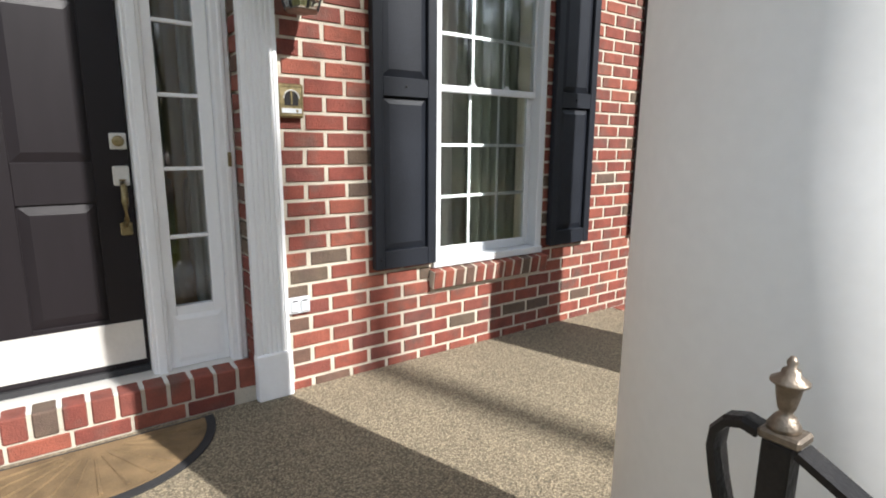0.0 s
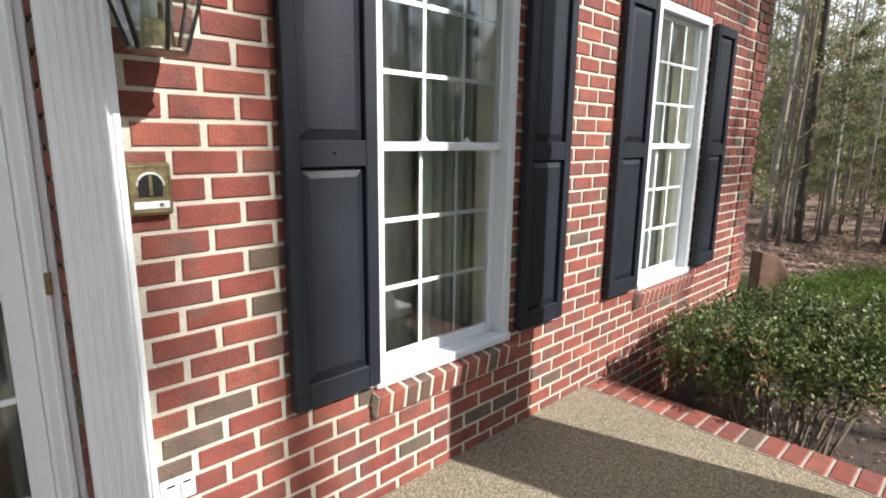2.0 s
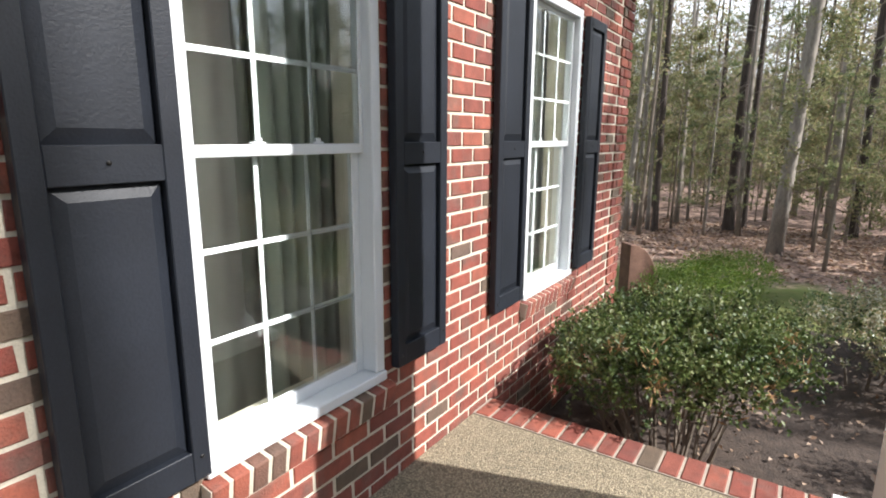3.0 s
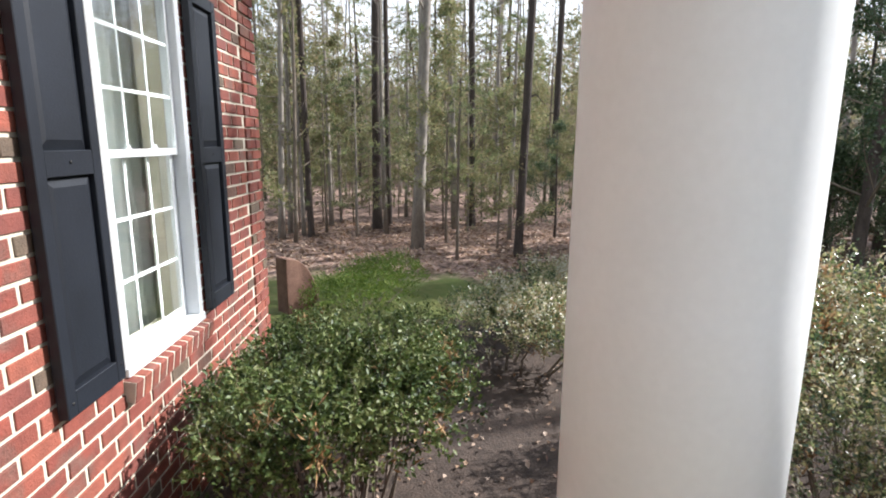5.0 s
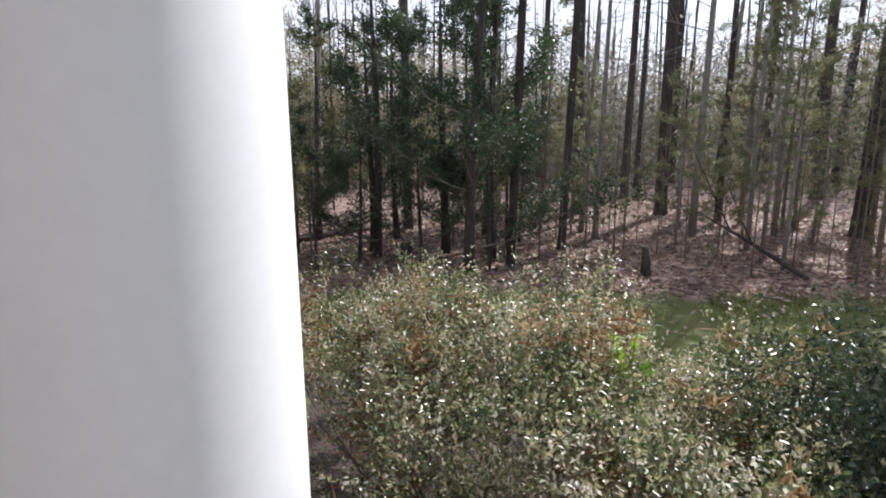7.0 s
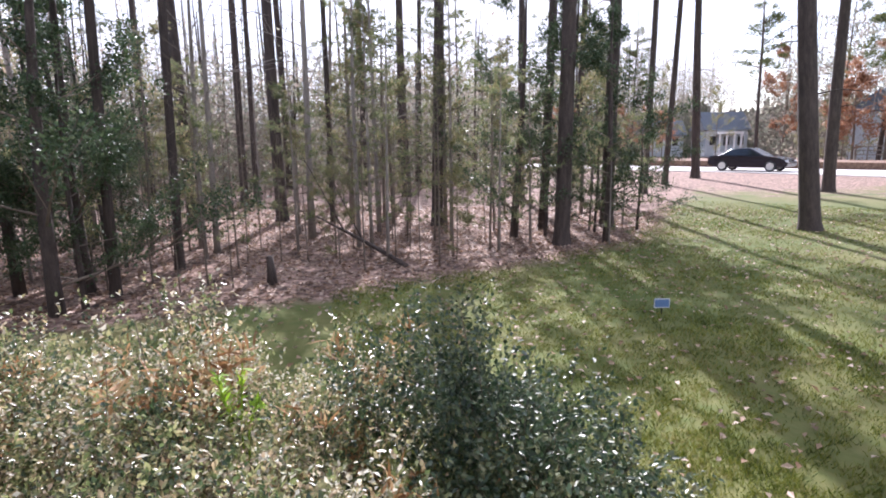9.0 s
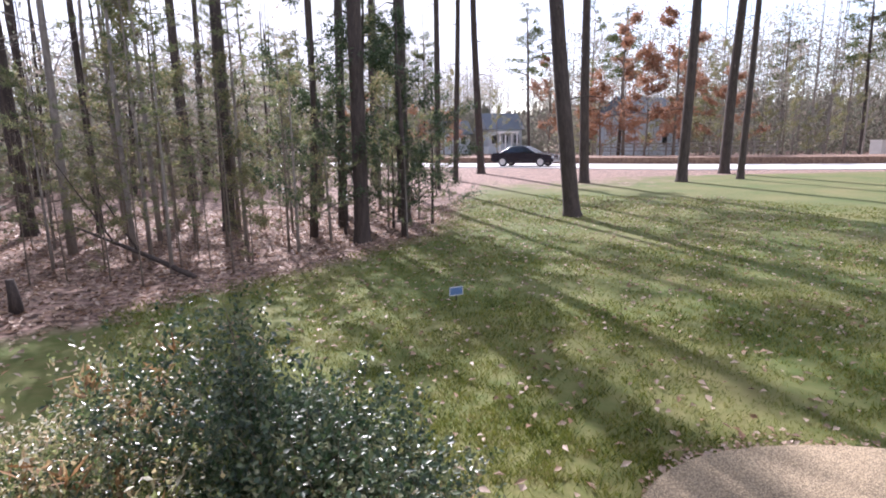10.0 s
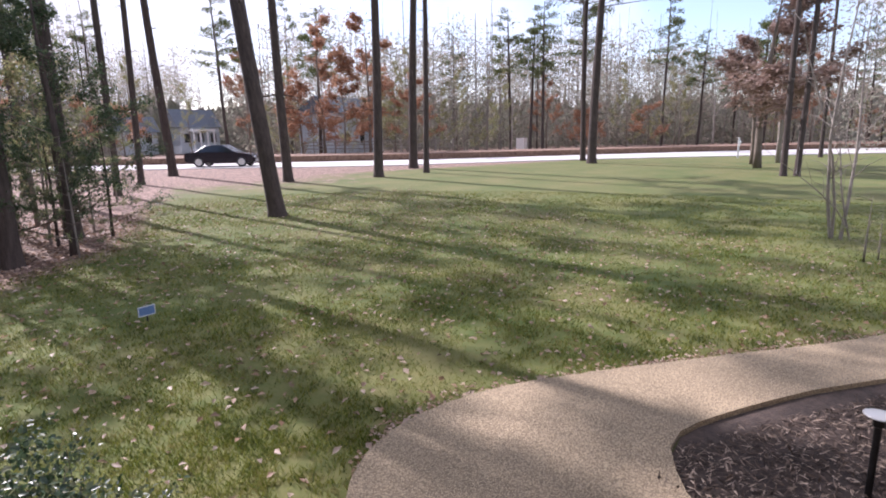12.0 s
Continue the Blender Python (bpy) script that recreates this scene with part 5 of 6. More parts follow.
def young_pine(seed, h, r):
    """A slender pine: whorls of thin drooping branches with tufts of long needles."""
    t = thing("young_pine", "slender young pine with soft yellow-green needle tufts", "tree", "young pines of the woods")
    q, rs = random.Random(seed), np.random.RandomState(seed)
    bm, tw, tufts, ways = bmesh.new(), bmesh.new(), [], []
    tube(bm, [(0.04 * math.sin(z * 1.3 + seed), 0.04 * math.cos(z + seed), z * h - (0.2 if z == 0 else 0)) for z in (0, 0.2, 0.45, 0.7, 0.88, 1.0)], [r * f for f in (1.2, 1.0, 0.8, 0.5, 0.25, 0.06)], 7)
    levels = int(h * 2.4)
    for i in range(levels):
        f = 0.16 + 0.82 * i / levels
        for j in range(q.choice((2, 3, 3, 4))):
            a, l = q.uniform(0, 6.28), (0.25 + 1.25 * (1 - f) ** 0.7) * q.uniform(0.55, 1.1)
            d = Vector((math.cos(a), math.sin(a), 0))
            p, end = Vector((0, 0, f * h)), Vector((0, 0, f * h + q.uniform(-0.1, 0.3))) + d * l
            mid = p.lerp(end, 0.5) + Vector((0, 0, 0.08))
            tube(tw, [p, mid, end], [0.009, 0.006, 0.003], 4)
            for g in (0.45, 0.7, 0.88, 1.0):
                side = Vector((-d.y, d.x, 0)) * q.uniform(-0.25, 0.25) * l * (1 - abs(g - 0.6))
                tufts.append(tuple(p.lerp(end, g) + side + Vector((0, 0, 0.05))))
                ways.append(tuple(d * 0.7 + side * 1.5 + Vector((0, 0, 0.35))))
    part("trunk", bm, GREYBARK, t, smooth=True)
    tagged(part("branchwork", tw, TWIG, t), kind="stuff")
    k = np.repeat(np.arange(len(tufts)), 18)
    way = np.array(ways)[k] * 0.6 + unit(rs, len(k)) * 0.75
    child("needles", leaf_mesh("needles", np.array(tufts)[k] + unit(rs, len(k)) * 0.03, way, unit(rs, len(k)), 0.15 * rs.uniform(0.6, 1.25, len(k)), 0.016, PINE_SPRAY, 0.1, True), t)
    return t


protos = {
    "young": [young_pine(81, 4.6, 0.035), young_pine(82, 6.2, 0.045), young_pine(83, 3.2, 0.025)],
    "brown": [hardwood(63, 6.0, 0.07, TWIG, 5200, BROWN_LEAF, low=0.2, leaf_size=0.12, name="beech_tree", label="small tree holding dull brown winter leaves")],
    "pine": [pine(11, 20, 15.5, 12), pine(12, 19, 15, 11), pine(13, 21, 13.4, 42), pine(14, 19, 9.5, 42)],
    "bare": [hardwood(21, 11, 0.075, GREYBARK), hardwood(22, 9, 0.055, GREYBARK), hardwood(23, 13, 0.1, GREYBARK, low=0.25)],
    "thin": [hardwood(31, 5.5, 0.02, TWIG, depth=2, low=0.35, name="sapling", label="thin bare sapling at the edge of the woods"), hardwood(32, 4.2, 0.016, TWIG, depth=2, low=0.3, name="sapling", label="thin bare sapling at the edge of the woods")],
    "green": [hardwood(41, 6.0, 0.035, TWIG, 3200, SPARSE, depth=2, low=0.08, leaf_size=0.08, name="understory_tree", label="slender understory tree with sparse yellow-green leaves"), hardwood(42, 4.4, 0.028, TWIG, 2900, SPARSE, depth=2, low=0.08, leaf_size=0.07, name="understory_tree", label="slender understory tree with sparse yellow-green leaves"), hardwood(43, 7.5, 0.045, TWIG, 3400, SPARSE, depth=2, low=0.1, leaf_size=0.085, name="understory_tree", label="young pine with thin green needles in the woods")],
    "holly": [hardwood(51, 6.5, 0.09, BARK, 8500, HOLLY, low=0.04, leaf_size=0.065, name="holly_tree", label="dark dense holly tree with glossy leaves"), hardwood(52, 4.0, 0.05, BARK, 6500, HOLLY, low=0.03, leaf_size=0.055, name="holly_tree", label="dark dense holly tree with glossy leaves")],
    "russet": [hardwood(61, 6.5, 0.07, TWIG, 4200, RUSSET, low=0.15, leaf_size=0.13, name="beech_tree", label="small tree holding dry russet winter leaves"), hardwood(62, 4.5, 0.05, TWIG, 2800, RUSSET, low=0.12, leaf_size=0.12, name="beech_tree", label="small tree holding dry russet winter leaves")],
}
spin = random.Random(77)
used = set()


def plant(kind, x, y, r=1.0, s=1.0, which=None, tilt=0.0, lean=0.0):
    """Place a tree of that kind; the first of each pattern is moved, later ones are copies."""
    pool = protos[kind]
    r *= 0.88 if kind == "pine" else 1.0
    p = pool[spin.randrange(len(pool)) if which is None else which]
    m = pose(x, y, ground_z(x, y), 0, lean, 0) @ pose(0, 0, 0, spin.uniform(-1.2, 1.2) + tilt, spin.uniform(-1.2, 1.2), spin.uniform(0, 360)) @ Matrix.Diagonal((r, r, s, 1))
    if p.name not in used:
        used.add(p.name)
        p.matrix_basis = m
    else:
        copy_thing(p, m)


LEANS = {-2.66: 5.0, -2.45: 1.0, -6.1: 1.5, 3.47: -2.0}
# pines that stand round the lawn and at the wood's edge
for x, y, r, which in ((-2.66, -14.4, 1.2, 0), (-2.45, -30.6, 1.15, 1), (-6.1, -23.6, 1.1, 1), (-10.4, -23.2, 1.2, 0), (-14.85, -27.4, 1.35, 2), (-13.55, -23.9, 0.8, 1), (-26.3, -23.9, 1.5, 0), (-27.8, -26.0, 1.0, 1), (-25.95, -12.1, 0.75, 2), (-26.5, -11.7, 0.7, 0),
                       (1.9, -14.0, 0.85, 1), (0.53, -22.0, 0.65, 1), (2.86, -11.4, 0.9, 0), (3.47, -13.45, 0.65, 1), (6.15, -13.3, 1.05, 0), (9.4, -19.7, 1.3, 0), (9.19, -7.55, 0.75, 1), (12.4, -11.6, 0.95, 0), (15.5, -18.8, 1.1, 1), (10.75, -13.25, 0.9, 2), (9.2, -13.3, 0.75, 1),
                       (8.75, -5.8, 0.7, 1), (14.08, 2.25, 0.75, 0), (14.45, 1.98, 0.6, 1), (14.4, 0.0, 0.8, 1), (11.0, -0.56, 0.72, 1), (13.2, -6.5, 0.8, 0), (16.5, -2.4, 0.9, 1), (17.5, 4.6, 0.9, 0)):
    plant("pine", x, y, r, 0.72 if (x, which) == (9.4, 0) else 1.0, 3 if x < 2.5 else which, lean=LEANS.get(x, 0.0))
for x, y, r, which in ((11.55, 1.22, 1.05, 2), (12.5, 4.0, 0.8, 0), (13.3, 4.1, 0.9, 1), (12.93, 3.7, 0.8, 1), (14.34, 3.4, 0.8, 0), (6.92, -10.2, 0.9, 1), (8.4, -10.9, 1.2, 0), (9.46, -8.93, 1.1, 1), (-36, -17, 1.2, 2)):
    plant("bare", x, y, r, r, which)
for x, y, r, which in ((8.7, -4.94, 0.9, 0), (8.66, -5.2, 0.8, 1), (9.3, -5.9, 1.0, 0), (3.3, -12.3, 0.8, 1), (2.2, -13.0, 0.75, 1), (2.0, -11.9, 0.85, 0), (1.2, -13.6, 0.8, 1), (2.9, -12.8, 1.0, 0), (3.9, -12.0, 1.0, 0), (10.6, -4.2, 0.9, 0), (9.7, -4.6, 0.8, 1), (10.3, -5.5, 0.9, 0), (9.9, -6.7, 0.8, 1), (11.4, -7.4, 0.9, 0), (11.6, -2.2, 0.6, 1)):
    plant("holly", x, y, r, r, which)
for x, y, r, which in ((10.25, -2.9, 0.7, 1), (10.4, -3.8, 0.8, 1), (11.2, -4.4, 0.75, 0), (12.2, -5.6, 0.8, 0), (11.8, -3.2, 0.8, 1), (9.2, -5.3, 0.8, 1), (13.0, -4.2, 0.8, 0), (12.8, -1.6, 0.7, 1), (10.2, -7.4, 0.7, 1), (12.4, -8.6, 0.8, 0)):
    plant("holly", x, y, r, r, which)
# young pines among the trunks
for x, y, s in ((4.0, -10.4, 0.8), (3.5, -11.6, 1.0), (2.3, -13.2, 1.0), (1.5, -14.4, 0.9), (0.7, -20.0, 1.0), (6.0, -13.6, 1.1), (5.2, -11.2, 0.8), (9.1, -11.3, 1.1), (7.9, -9.4, 0.9), (9.2, -8.2, 0.9), (6.6, -10.0, 0.75), (7.4, -12.2, 1.1), (4.6, -12.8, 1.0), (3.0, -14.8, 1.1), (10.4, -9.6, 1.1), (11.6, -11.0, 1.1), (8.6, -13.2, 1.2), (2.6, -16.4, 1.1), (4.8, -15.4, 1.2), (12.8, -9.0, 1.1), (10.9, -6.2, 0.9), (1.9, -11.6, 0.7), (5.8, -9.0, 0.6),
                (12.4, 1.2, 0.9), (12.9, 2.6, 1.0), (13.6, 0.2, 1.0), (12.6, -0.6, 0.9), (15.0, 3.2, 1.1), (15.4, 1.2, 1.1), (14.0, 5.2, 1.0), (16.2, -0.8, 1.1), (16.8, 6.0, 1.2), (15.2, 7.2, 1.1), (17.6, 2.4, 1.2)):
    plant("young", x, y, s, s)
# a bare many-stemmed shrub tree and young pine by the lawn's west end
west = thing("dogwood_tree", "bare pale many-stemmed small tree beside the lawn", "tree", at=(-10.6, -4.05, ground_z(-10.6, -4.05)))
across, q = Vector((-0.83, 0.56, 0)), random.Random(14)
for u, h, bend, fat in ((-1.35, 4.7, 1.6, 0.026), (-0.5, 5.7, -1.2, 0.032), (0.25, 5.0, 1.0, 0.03), (-1.9, 1.9, 0.8, 0.014), (-1.05, 3.0, -1.4, 0.018)):
    bm = bmesh.new()
    way = [across * (u * f ** 1.2 + 0.12 * bend * math.sin(f * 5)) + Vector((0.15 * math.sin(u * 9 + f * 3), 0.2 * math.cos(u * 7 + f * 2), h * f - 0.05)) for f in (0, 0.15, 0.35, 0.55, 0.75, 1.0)]
    tube(bm, way, [fat * f for f in (1.1, 1.0, 0.85, 0.65, 0.4, 0.12)], 7)
    for k in range(16):
        f = q.uniform(0.25, 0.98)
        b = way[0].lerp(way[-1], f) if f > 0.9 else way[int(f * 5)].lerp(way[int(f * 5) + 1], f * 5 % 1)
        e = b + Vector((q.uniform(-0.6, 0.6), q.uniform(-0.6, 0.6), q.uniform(0.1, 0.7)))
        tube(bm, [b, b.lerp(e, 0.5) + Vector((0, 0, 0.06)), e], [fat * 0.35, fat * 0.2, fat * 0.08], 4)
    part("stem", bm, GREYBARK, west)
# dense-crowned pines added deeper in the woods to shade lawn and forest floor
for x, y, r in ((5.0, -20.0, 0.7), (3.2, -24.0, 0.8), (-0.6, -26.0, 0.7), (14.0, -16.0, 0.7), (16.0, -22.0, 0.8), (13.0, -24.0, 0.7), (20.0, -18.0, 0.8), (11.0, -26.0, 0.7)):
    plant("pine", x, y, r, 1.0, 3)

scat = random.Random(5)


def scatter(n, x0, x1, y0, y1, kinds, gap=0.8):
    made, tries = [], 0
    while len(made) < n and tries < n * 40:
        tries += 1
        x, y = scat.uniform(x0, x1), scat.uniform(y0, y1)
        if litter_at(x, y) < 0.95 or any((x - a) ** 2 + (y - b) ** 2 < gap * gap for a, b in made):
            continue
        made.append((x, y))
        kind = scat.choice(kinds)
        s = scat.uniform(0.6, 1.0)
        plant(kind, x, y, s * (scat.uniform(0.3, 0.55) if kind == "pine" else 1.0), s, scat.randrange(2) if kind == "pine" else None)


# east woods
scatter(24, 12.5, 26, -3, 11, ["pine", "bare", "bare"], 1.3)
scatter(72, 10.6, 22, -4, 12, ["green", "green", "thin", "green", "green", "thin", "green"], 0.8)
scatter(34, 14, 26, -5, 11, ["thin", "thin", "green"], 0.7)
# south-east woods
scatter(16, 10, 26, -24, -6, ["bare", "bare", "pine"], 1.6)
scatter(26, 6, 24, -26, -7.5, ["green", "thin", "green", "thin", "green"], 1.0)
scatter(36, 3.6, 12, -12, -5.5, ["thin"], 0.45)
scatter(14, 1.5, 9, -22, -12.5, ["thin", "thin", "green"], 0.8)


for x, y, r in ((4.2, -10.6, 0.6), (5.6, -11.2, 0.55), (6.6, -8.6, 0.45), (4.6, -9.4, 0.4), (9.8, -6.4, 0.7), (10.6, -8.4, 0.8)):
    plant("green", x, y, r, r)


# across the road and round the lawn's far side
def far_line(x, depth):
    """The y of a line behind the road's far bank, at x."""
    pts = ((40, -82), (20, -70), (6, -62.5), (-4, -56), (-13, -50.5), (-23, -44.2), (-35, -39.4), (-60, -31.5), (-108, -15))
    for (ax, ay), (bx, by) in zip(pts, pts[1:]):
        if bx <= x <= ax:
            return ay + (by - ay) * (x - ax) / (bx - ax) - depth
    return -60 - depth


for i in range(64):
    x = scat.uniform(-95, 25)
    d = 2 + 26 * scat.random() ** 1.2
    if -16 < x < -3 and d < 30 and scat.random() < 0.85:
        continue
    kind = scat.choice(["pine", "pine", "bare", "bare", "green"])
    plant(kind, x, far_line(x, d), 1.0, scat.uniform(0.75, 1.0), 3 if kind == "pine" and scat.random() < 0.6 else None)
for i in range(46):
    x = scat.uniform(-90, 25)
    if -16 < x < -4:
        continue
    plant(scat.choice(["green", "russet", "russet", "green", "green"]), x, far_line(x, 1 + 14 * scat.random()), 1.2, scat.uniform(0.8, 1.5))
for x, y in ((-18.5, -50), (-20.0, -48.5), (-16.9, -51.5), (-22, -47)):
    plant("russet", x, y, 1.6, 1.5)
plant("brown", -33.2, -17.3, 1.7, 1.3, 0)
plant("brown", -30.5, -15.4, 1.6, 1.2, 0)
plant("young", -8.6, -3.05, 0.6, 0.3, 0)
plant("young", -8.95, -3.0, 0.5, 0.24, 2)
for x, y in ((-45, -18), (-52, -14), (-48, -10), (-40, -8), (-60, -12), (-57, -6)):
    plant(spin.choice(["pine", "bare"]), x, y)


def far_woods(name, label, place, n_trunk, n_leaf, seed, top=11.0, leaf=None, size=0.2):
    """Uncountable far trees: thin trunks and a haze of leaf clumps."""
    rs = np.random.RandomState(seed)
    t = thing(name, label, "woods", kind="stuff")
    v, f = [], []
    for i in range(n_trunk):
        x, y = place(rs)
        r, h = rs.uniform(0.04, 0.14), rs.uniform(top * 0.7, top + 5)
        dx, dy = rs.normal(0, 0.3, 2)
        z, o = ground_z(x, y) - 0.1, len(v)
        v += [(x + r * math.cos(a), y + r * math.sin(a), z) for a in (0, 2.1, 4.2)] + [(x + dx + 0.3 * r * math.cos(a), y + dy + 0.3 * r * math.sin(a), z + h) for a in (0, 2.1, 4.2)]
        f += [(o, o + 1, o + 4, o + 3), (o + 1, o + 2, o + 5, o + 4), (o + 2, o, o + 3, o + 5)]
    me = bpy.data.meshes.new("trunks")
    me.from_pydata(v, [], f)
    me.materials.append(GREYBARK if top > 10 else BARK)
    child("trunks", me, t)
    groups = n_leaf // 60
    c = np.array([(*place(rs), 0) for _ in range(groups)])
    c[:, 2] = -0.3 + top * rs.beta(1.0, 1.5 if top < 10 else 1.15, groups)
    k = np.repeat(np.arange(groups), 60)
    p = c[k] + rs.normal(0, 1, (len(k), 3)) * np.array([1.1, 1.1, 0.8])
    p[:, 2] = np.maximum(p[:, 2], -0.3)
    child("foliage", leaf_mesh("foliage", p, unit(rs, len(k)), unit(rs, len(k)), size * rs.uniform(0.5, 1.5, len(k)), size * 0.55, leaf or HAZE_LEAF, single=True), t)
    m = n_leaf // 10
    p = np.array([(*place(rs), 0) for _ in range(m)])
    p[:, 2] = top * rs.beta(1.2, 1.6, m)
    d = unit(rs, m) * np.array([1, 1, 0.5]) + np.array([0, 0, 0.5])
    child("twigs", leaf_mesh("twigs", p, d, unit(rs, m), rs.uniform(0.6, 2.0, m), 0.025 if top < 10 else 0.07, TWIG), t)
    return t


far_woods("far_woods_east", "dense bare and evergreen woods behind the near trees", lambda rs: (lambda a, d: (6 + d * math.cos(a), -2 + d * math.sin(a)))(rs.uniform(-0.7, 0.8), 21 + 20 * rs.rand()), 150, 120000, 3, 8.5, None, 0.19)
far_woods("far_woods_southeast", "thin sunlit woods between the lawn and the road", lambda rs: (lambda a, d: (6 + d * math.cos(a), -2 + d * math.sin(a)))(rs.uniform(-1.5, -0.7), 21 + 20 * rs.rand()), 110, 80000, 8, 6.4, PALE_HAZE_LEAF, 0.19)
far_woods("far_woods_south", "distant hazy woods beyond the road", lambda rs: (lambda x: (x, far_line(x, 16 + 34 * rs.rand() + (26 if -17 < x < -3 else 0))))(rs.uniform(-105, 45)), 420, 210000, 4, 15.5, PALE_HAZE_LEAF, 0.33)
far_woods("far_woods_west", "distant bare woods beyond the lawn", lambda rs: (rs.uniform(-95, -60), rs.uniform(-24, 12)), 130, 50000, 6, 15.5, PALE_HAZE_LEAF, 0.33)

def treeline(name, label, points, low, high, seed):
    """A distant wall of woods with a ragged top, far beyond the near trees."""
    bm = bmesh.new()
    line = smooth_line(points, 130)
    prev = None
    for i, (x, y) in enumerate(line):
        top = low + (high - low) * (0.5 + 0.45 * noise.noise((i * 0.03, seed, 0)) + 0.5 * noise.noise((i * 0.21, seed, 4)) + 0.6 * noise.noise((i * 0.77, seed, 8)))
        d = 1.5 * noise.noise((i * 0.1, seed, 9))
        col = [bm.verts.new((x + d, y + d, z)) for z in (-1.0, top * 0.5, top)]
        if prev:
            for k in range(2):
                bm.faces.new((prev[k], col[k], col[k + 1], prev[k + 1]))
        prev = col
    return structure(name, bm, FAR_WOODS, label)


treeline("backdrop_south", "hazy distant woods closing the view beyond the road", [(70, -120), (35, -112), (0, -104), (-40, -88), (-80, -66), (-125, -30), (-130, 20)], 5.5, 10.5, 1)
treeline("backdrop_east", "hazy distant woods closing the view behind the trees", [(30, 55), (52, 30), (60, 5), (60, -20), (58, -45), (62, -80), (70, -120)], 5.0, 9.0, 2)

# ---- lawn details ----
rs = np.random.RandomState(9)


def on_path(x, y):
    return x < 0.87 and y > np.interp(x, (-14, -9, -4.9, -3.15, -1.85, -0.8, 0.1, 0.66, 0.85), (0.5, -0.4, -1.6, -2.25, -2.75, -3.05, -2.98, -2.56, -2.0)) - 0.02


pts, sizes = [], []
while len(pts) < 240000:
    d = 2.2 + 18 * rs.rand() ** 1.5
    a = math.radians(rs.uniform(150, 262))
    x, y = 1.8 + d * math.sin(a), 0.2 + d * math.cos(a)
    if on_path(x, y) or litter_at(x, y) > 0.55 + 0.3 * rs.rand() or (0.9 < x < 6.8 and y > -2.2) or y > 1:
        continue
    if 0.7 * noise.noise((x * 0.9, y * 0.9, 3)) + 0.9 * noise.noise((x * 4.2, y * 4.2, 8)) + 0.25 * rs.randn() < -0.25:
        continue
    pts.append((x, y, ground_z(x, y) - 0.005))
    sizes.append(0.7 + 0.06 * d)
pts, sizes = np.array(pts), np.array(sizes)
n = len(pts)
grass = tagged(new("grass", leaf_mesh("grass", pts, unit(rs, n) * 0.55 + np.array([0, 0, 0.75]), unit(rs, n) * np.array([1, 1, 0.2]), 0.046 * rs.uniform(0.5, 1.5, n), 0.0085 * sizes, BLADE, 0.05, True)), "short green and straw-coloured winter grass blades", "grass", kind="stuff")

pts = []
while len(pts) < 34000:
    x, y = rs.uniform(-3, 15), rs.uniform(-17, 7)
    if litter_at(x, y) < 0.45 + 0.4 * rs.rand() or (x < 5.7 and y > -2):
        continue
    pts.append((x, y, ground_z(x, y) + 0.012))
while len(pts) < 39000:
    x, y = rs.uniform(-9, 7), rs.uniform(-18, -1.5)
    if litter_at(x, y) > 0.6 or on_path(x, y):
        continue
    pts.append((x, y, ground_z(x, y) + 0.03))
while len(pts) < 39900:
    x = rs.uniform(-8, 0.6)
    y = float(np.interp(x, (-14, -9, -4.9, -3.15, -1.85, -0.8, 0.1, 0.66), (0.5, -0.4, -1.6, -2.25, -2.75, -3.05, -2.98, -2.56))) - 0.03 - rs.exponential(0.06)
    pts.append((x, y, ground_z(x, y) + 0.035))
while len(pts) < 40800:
    x, y = rs.uniform(3.4, 7.2), rs.uniform(-2.2, 2.25)
    if x < 5.76 or y < 2.3:
        pts.append((x, y, GROUND + 0.03))
pts = np.array(pts)
n = len(pts)
small = np.where(np.arange(n) < 34000, 1.0, np.where(np.arange(n) < 39000, 0.85, 0.5))
tagged(new("fallen_leaves", leaf_mesh("fallen_leaves", pts, unit(rs, n) * np.array([1, 1, 0.25]), unit(rs, n) * 0.5 + np.array([0, 0, 1.0]), 0.1 * small * rs.uniform(0.5, 1.2, n), 0.06 * small * rs.uniform(0.6, 1.2, n), DRY, 0.3)), "dry brown leaves fallen on the ground", "fallen leaves", kind="stuff")

# ---- mulch chips, sticks ----
pts = []
while len(pts) < 15000:
    x, y = rs.uniform(-5, -0.8), rs.uniform(-1.8, 0.5)
    if y > -1.66 + 0.28 * max(0, -1.5 - x) + 0.25 * max(0, x + 1.3):
        pts.append((x, y, GROUND + 0.02 + 0.012 * rs.rand()))
pts = np.array(pts)
n = len(pts)
CHIP = leaf_mat("mulch_chip", ((0.035, 0.025, 0.02), (0.07, 0.05, 0.038), (0.14, 0.1, 0.075), (0.42, 0.33, 0.25)), 0.9, 0.0)
tagged(new("mulch_chips", leaf_mesh("mulch_chips", pts, unit(rs, n) * np.array([1, 1, 0.3]), unit(rs, n) * 0.6 + np.array([0, 0, 1.0]), 0.06 * rs.uniform(0.4, 1.6, n), 0.012 * rs.uniform(0.4, 1.4, n), CHIP, 0.2)), "shredded bark chips and dry pine straw on the bed", "mulch", kind="stuff")


def stick(label, category, name, pts, radii, material=BARK, forks=()):
    t = thing(name, label, category)
    bm = bmesh.new()
    tube(bm, pts, radii, 8)
    part("stem", bm, material, t, smooth=True)
    for a, b, r in forks:
        bm = bmesh.new()
        tube(bm, [a, b], [r, r * 0.4], 6)
        part("side_branch", bm, material, t)
    return t


def gpt(x, y, h):
    return (x, y, ground_z(x, y) + h)


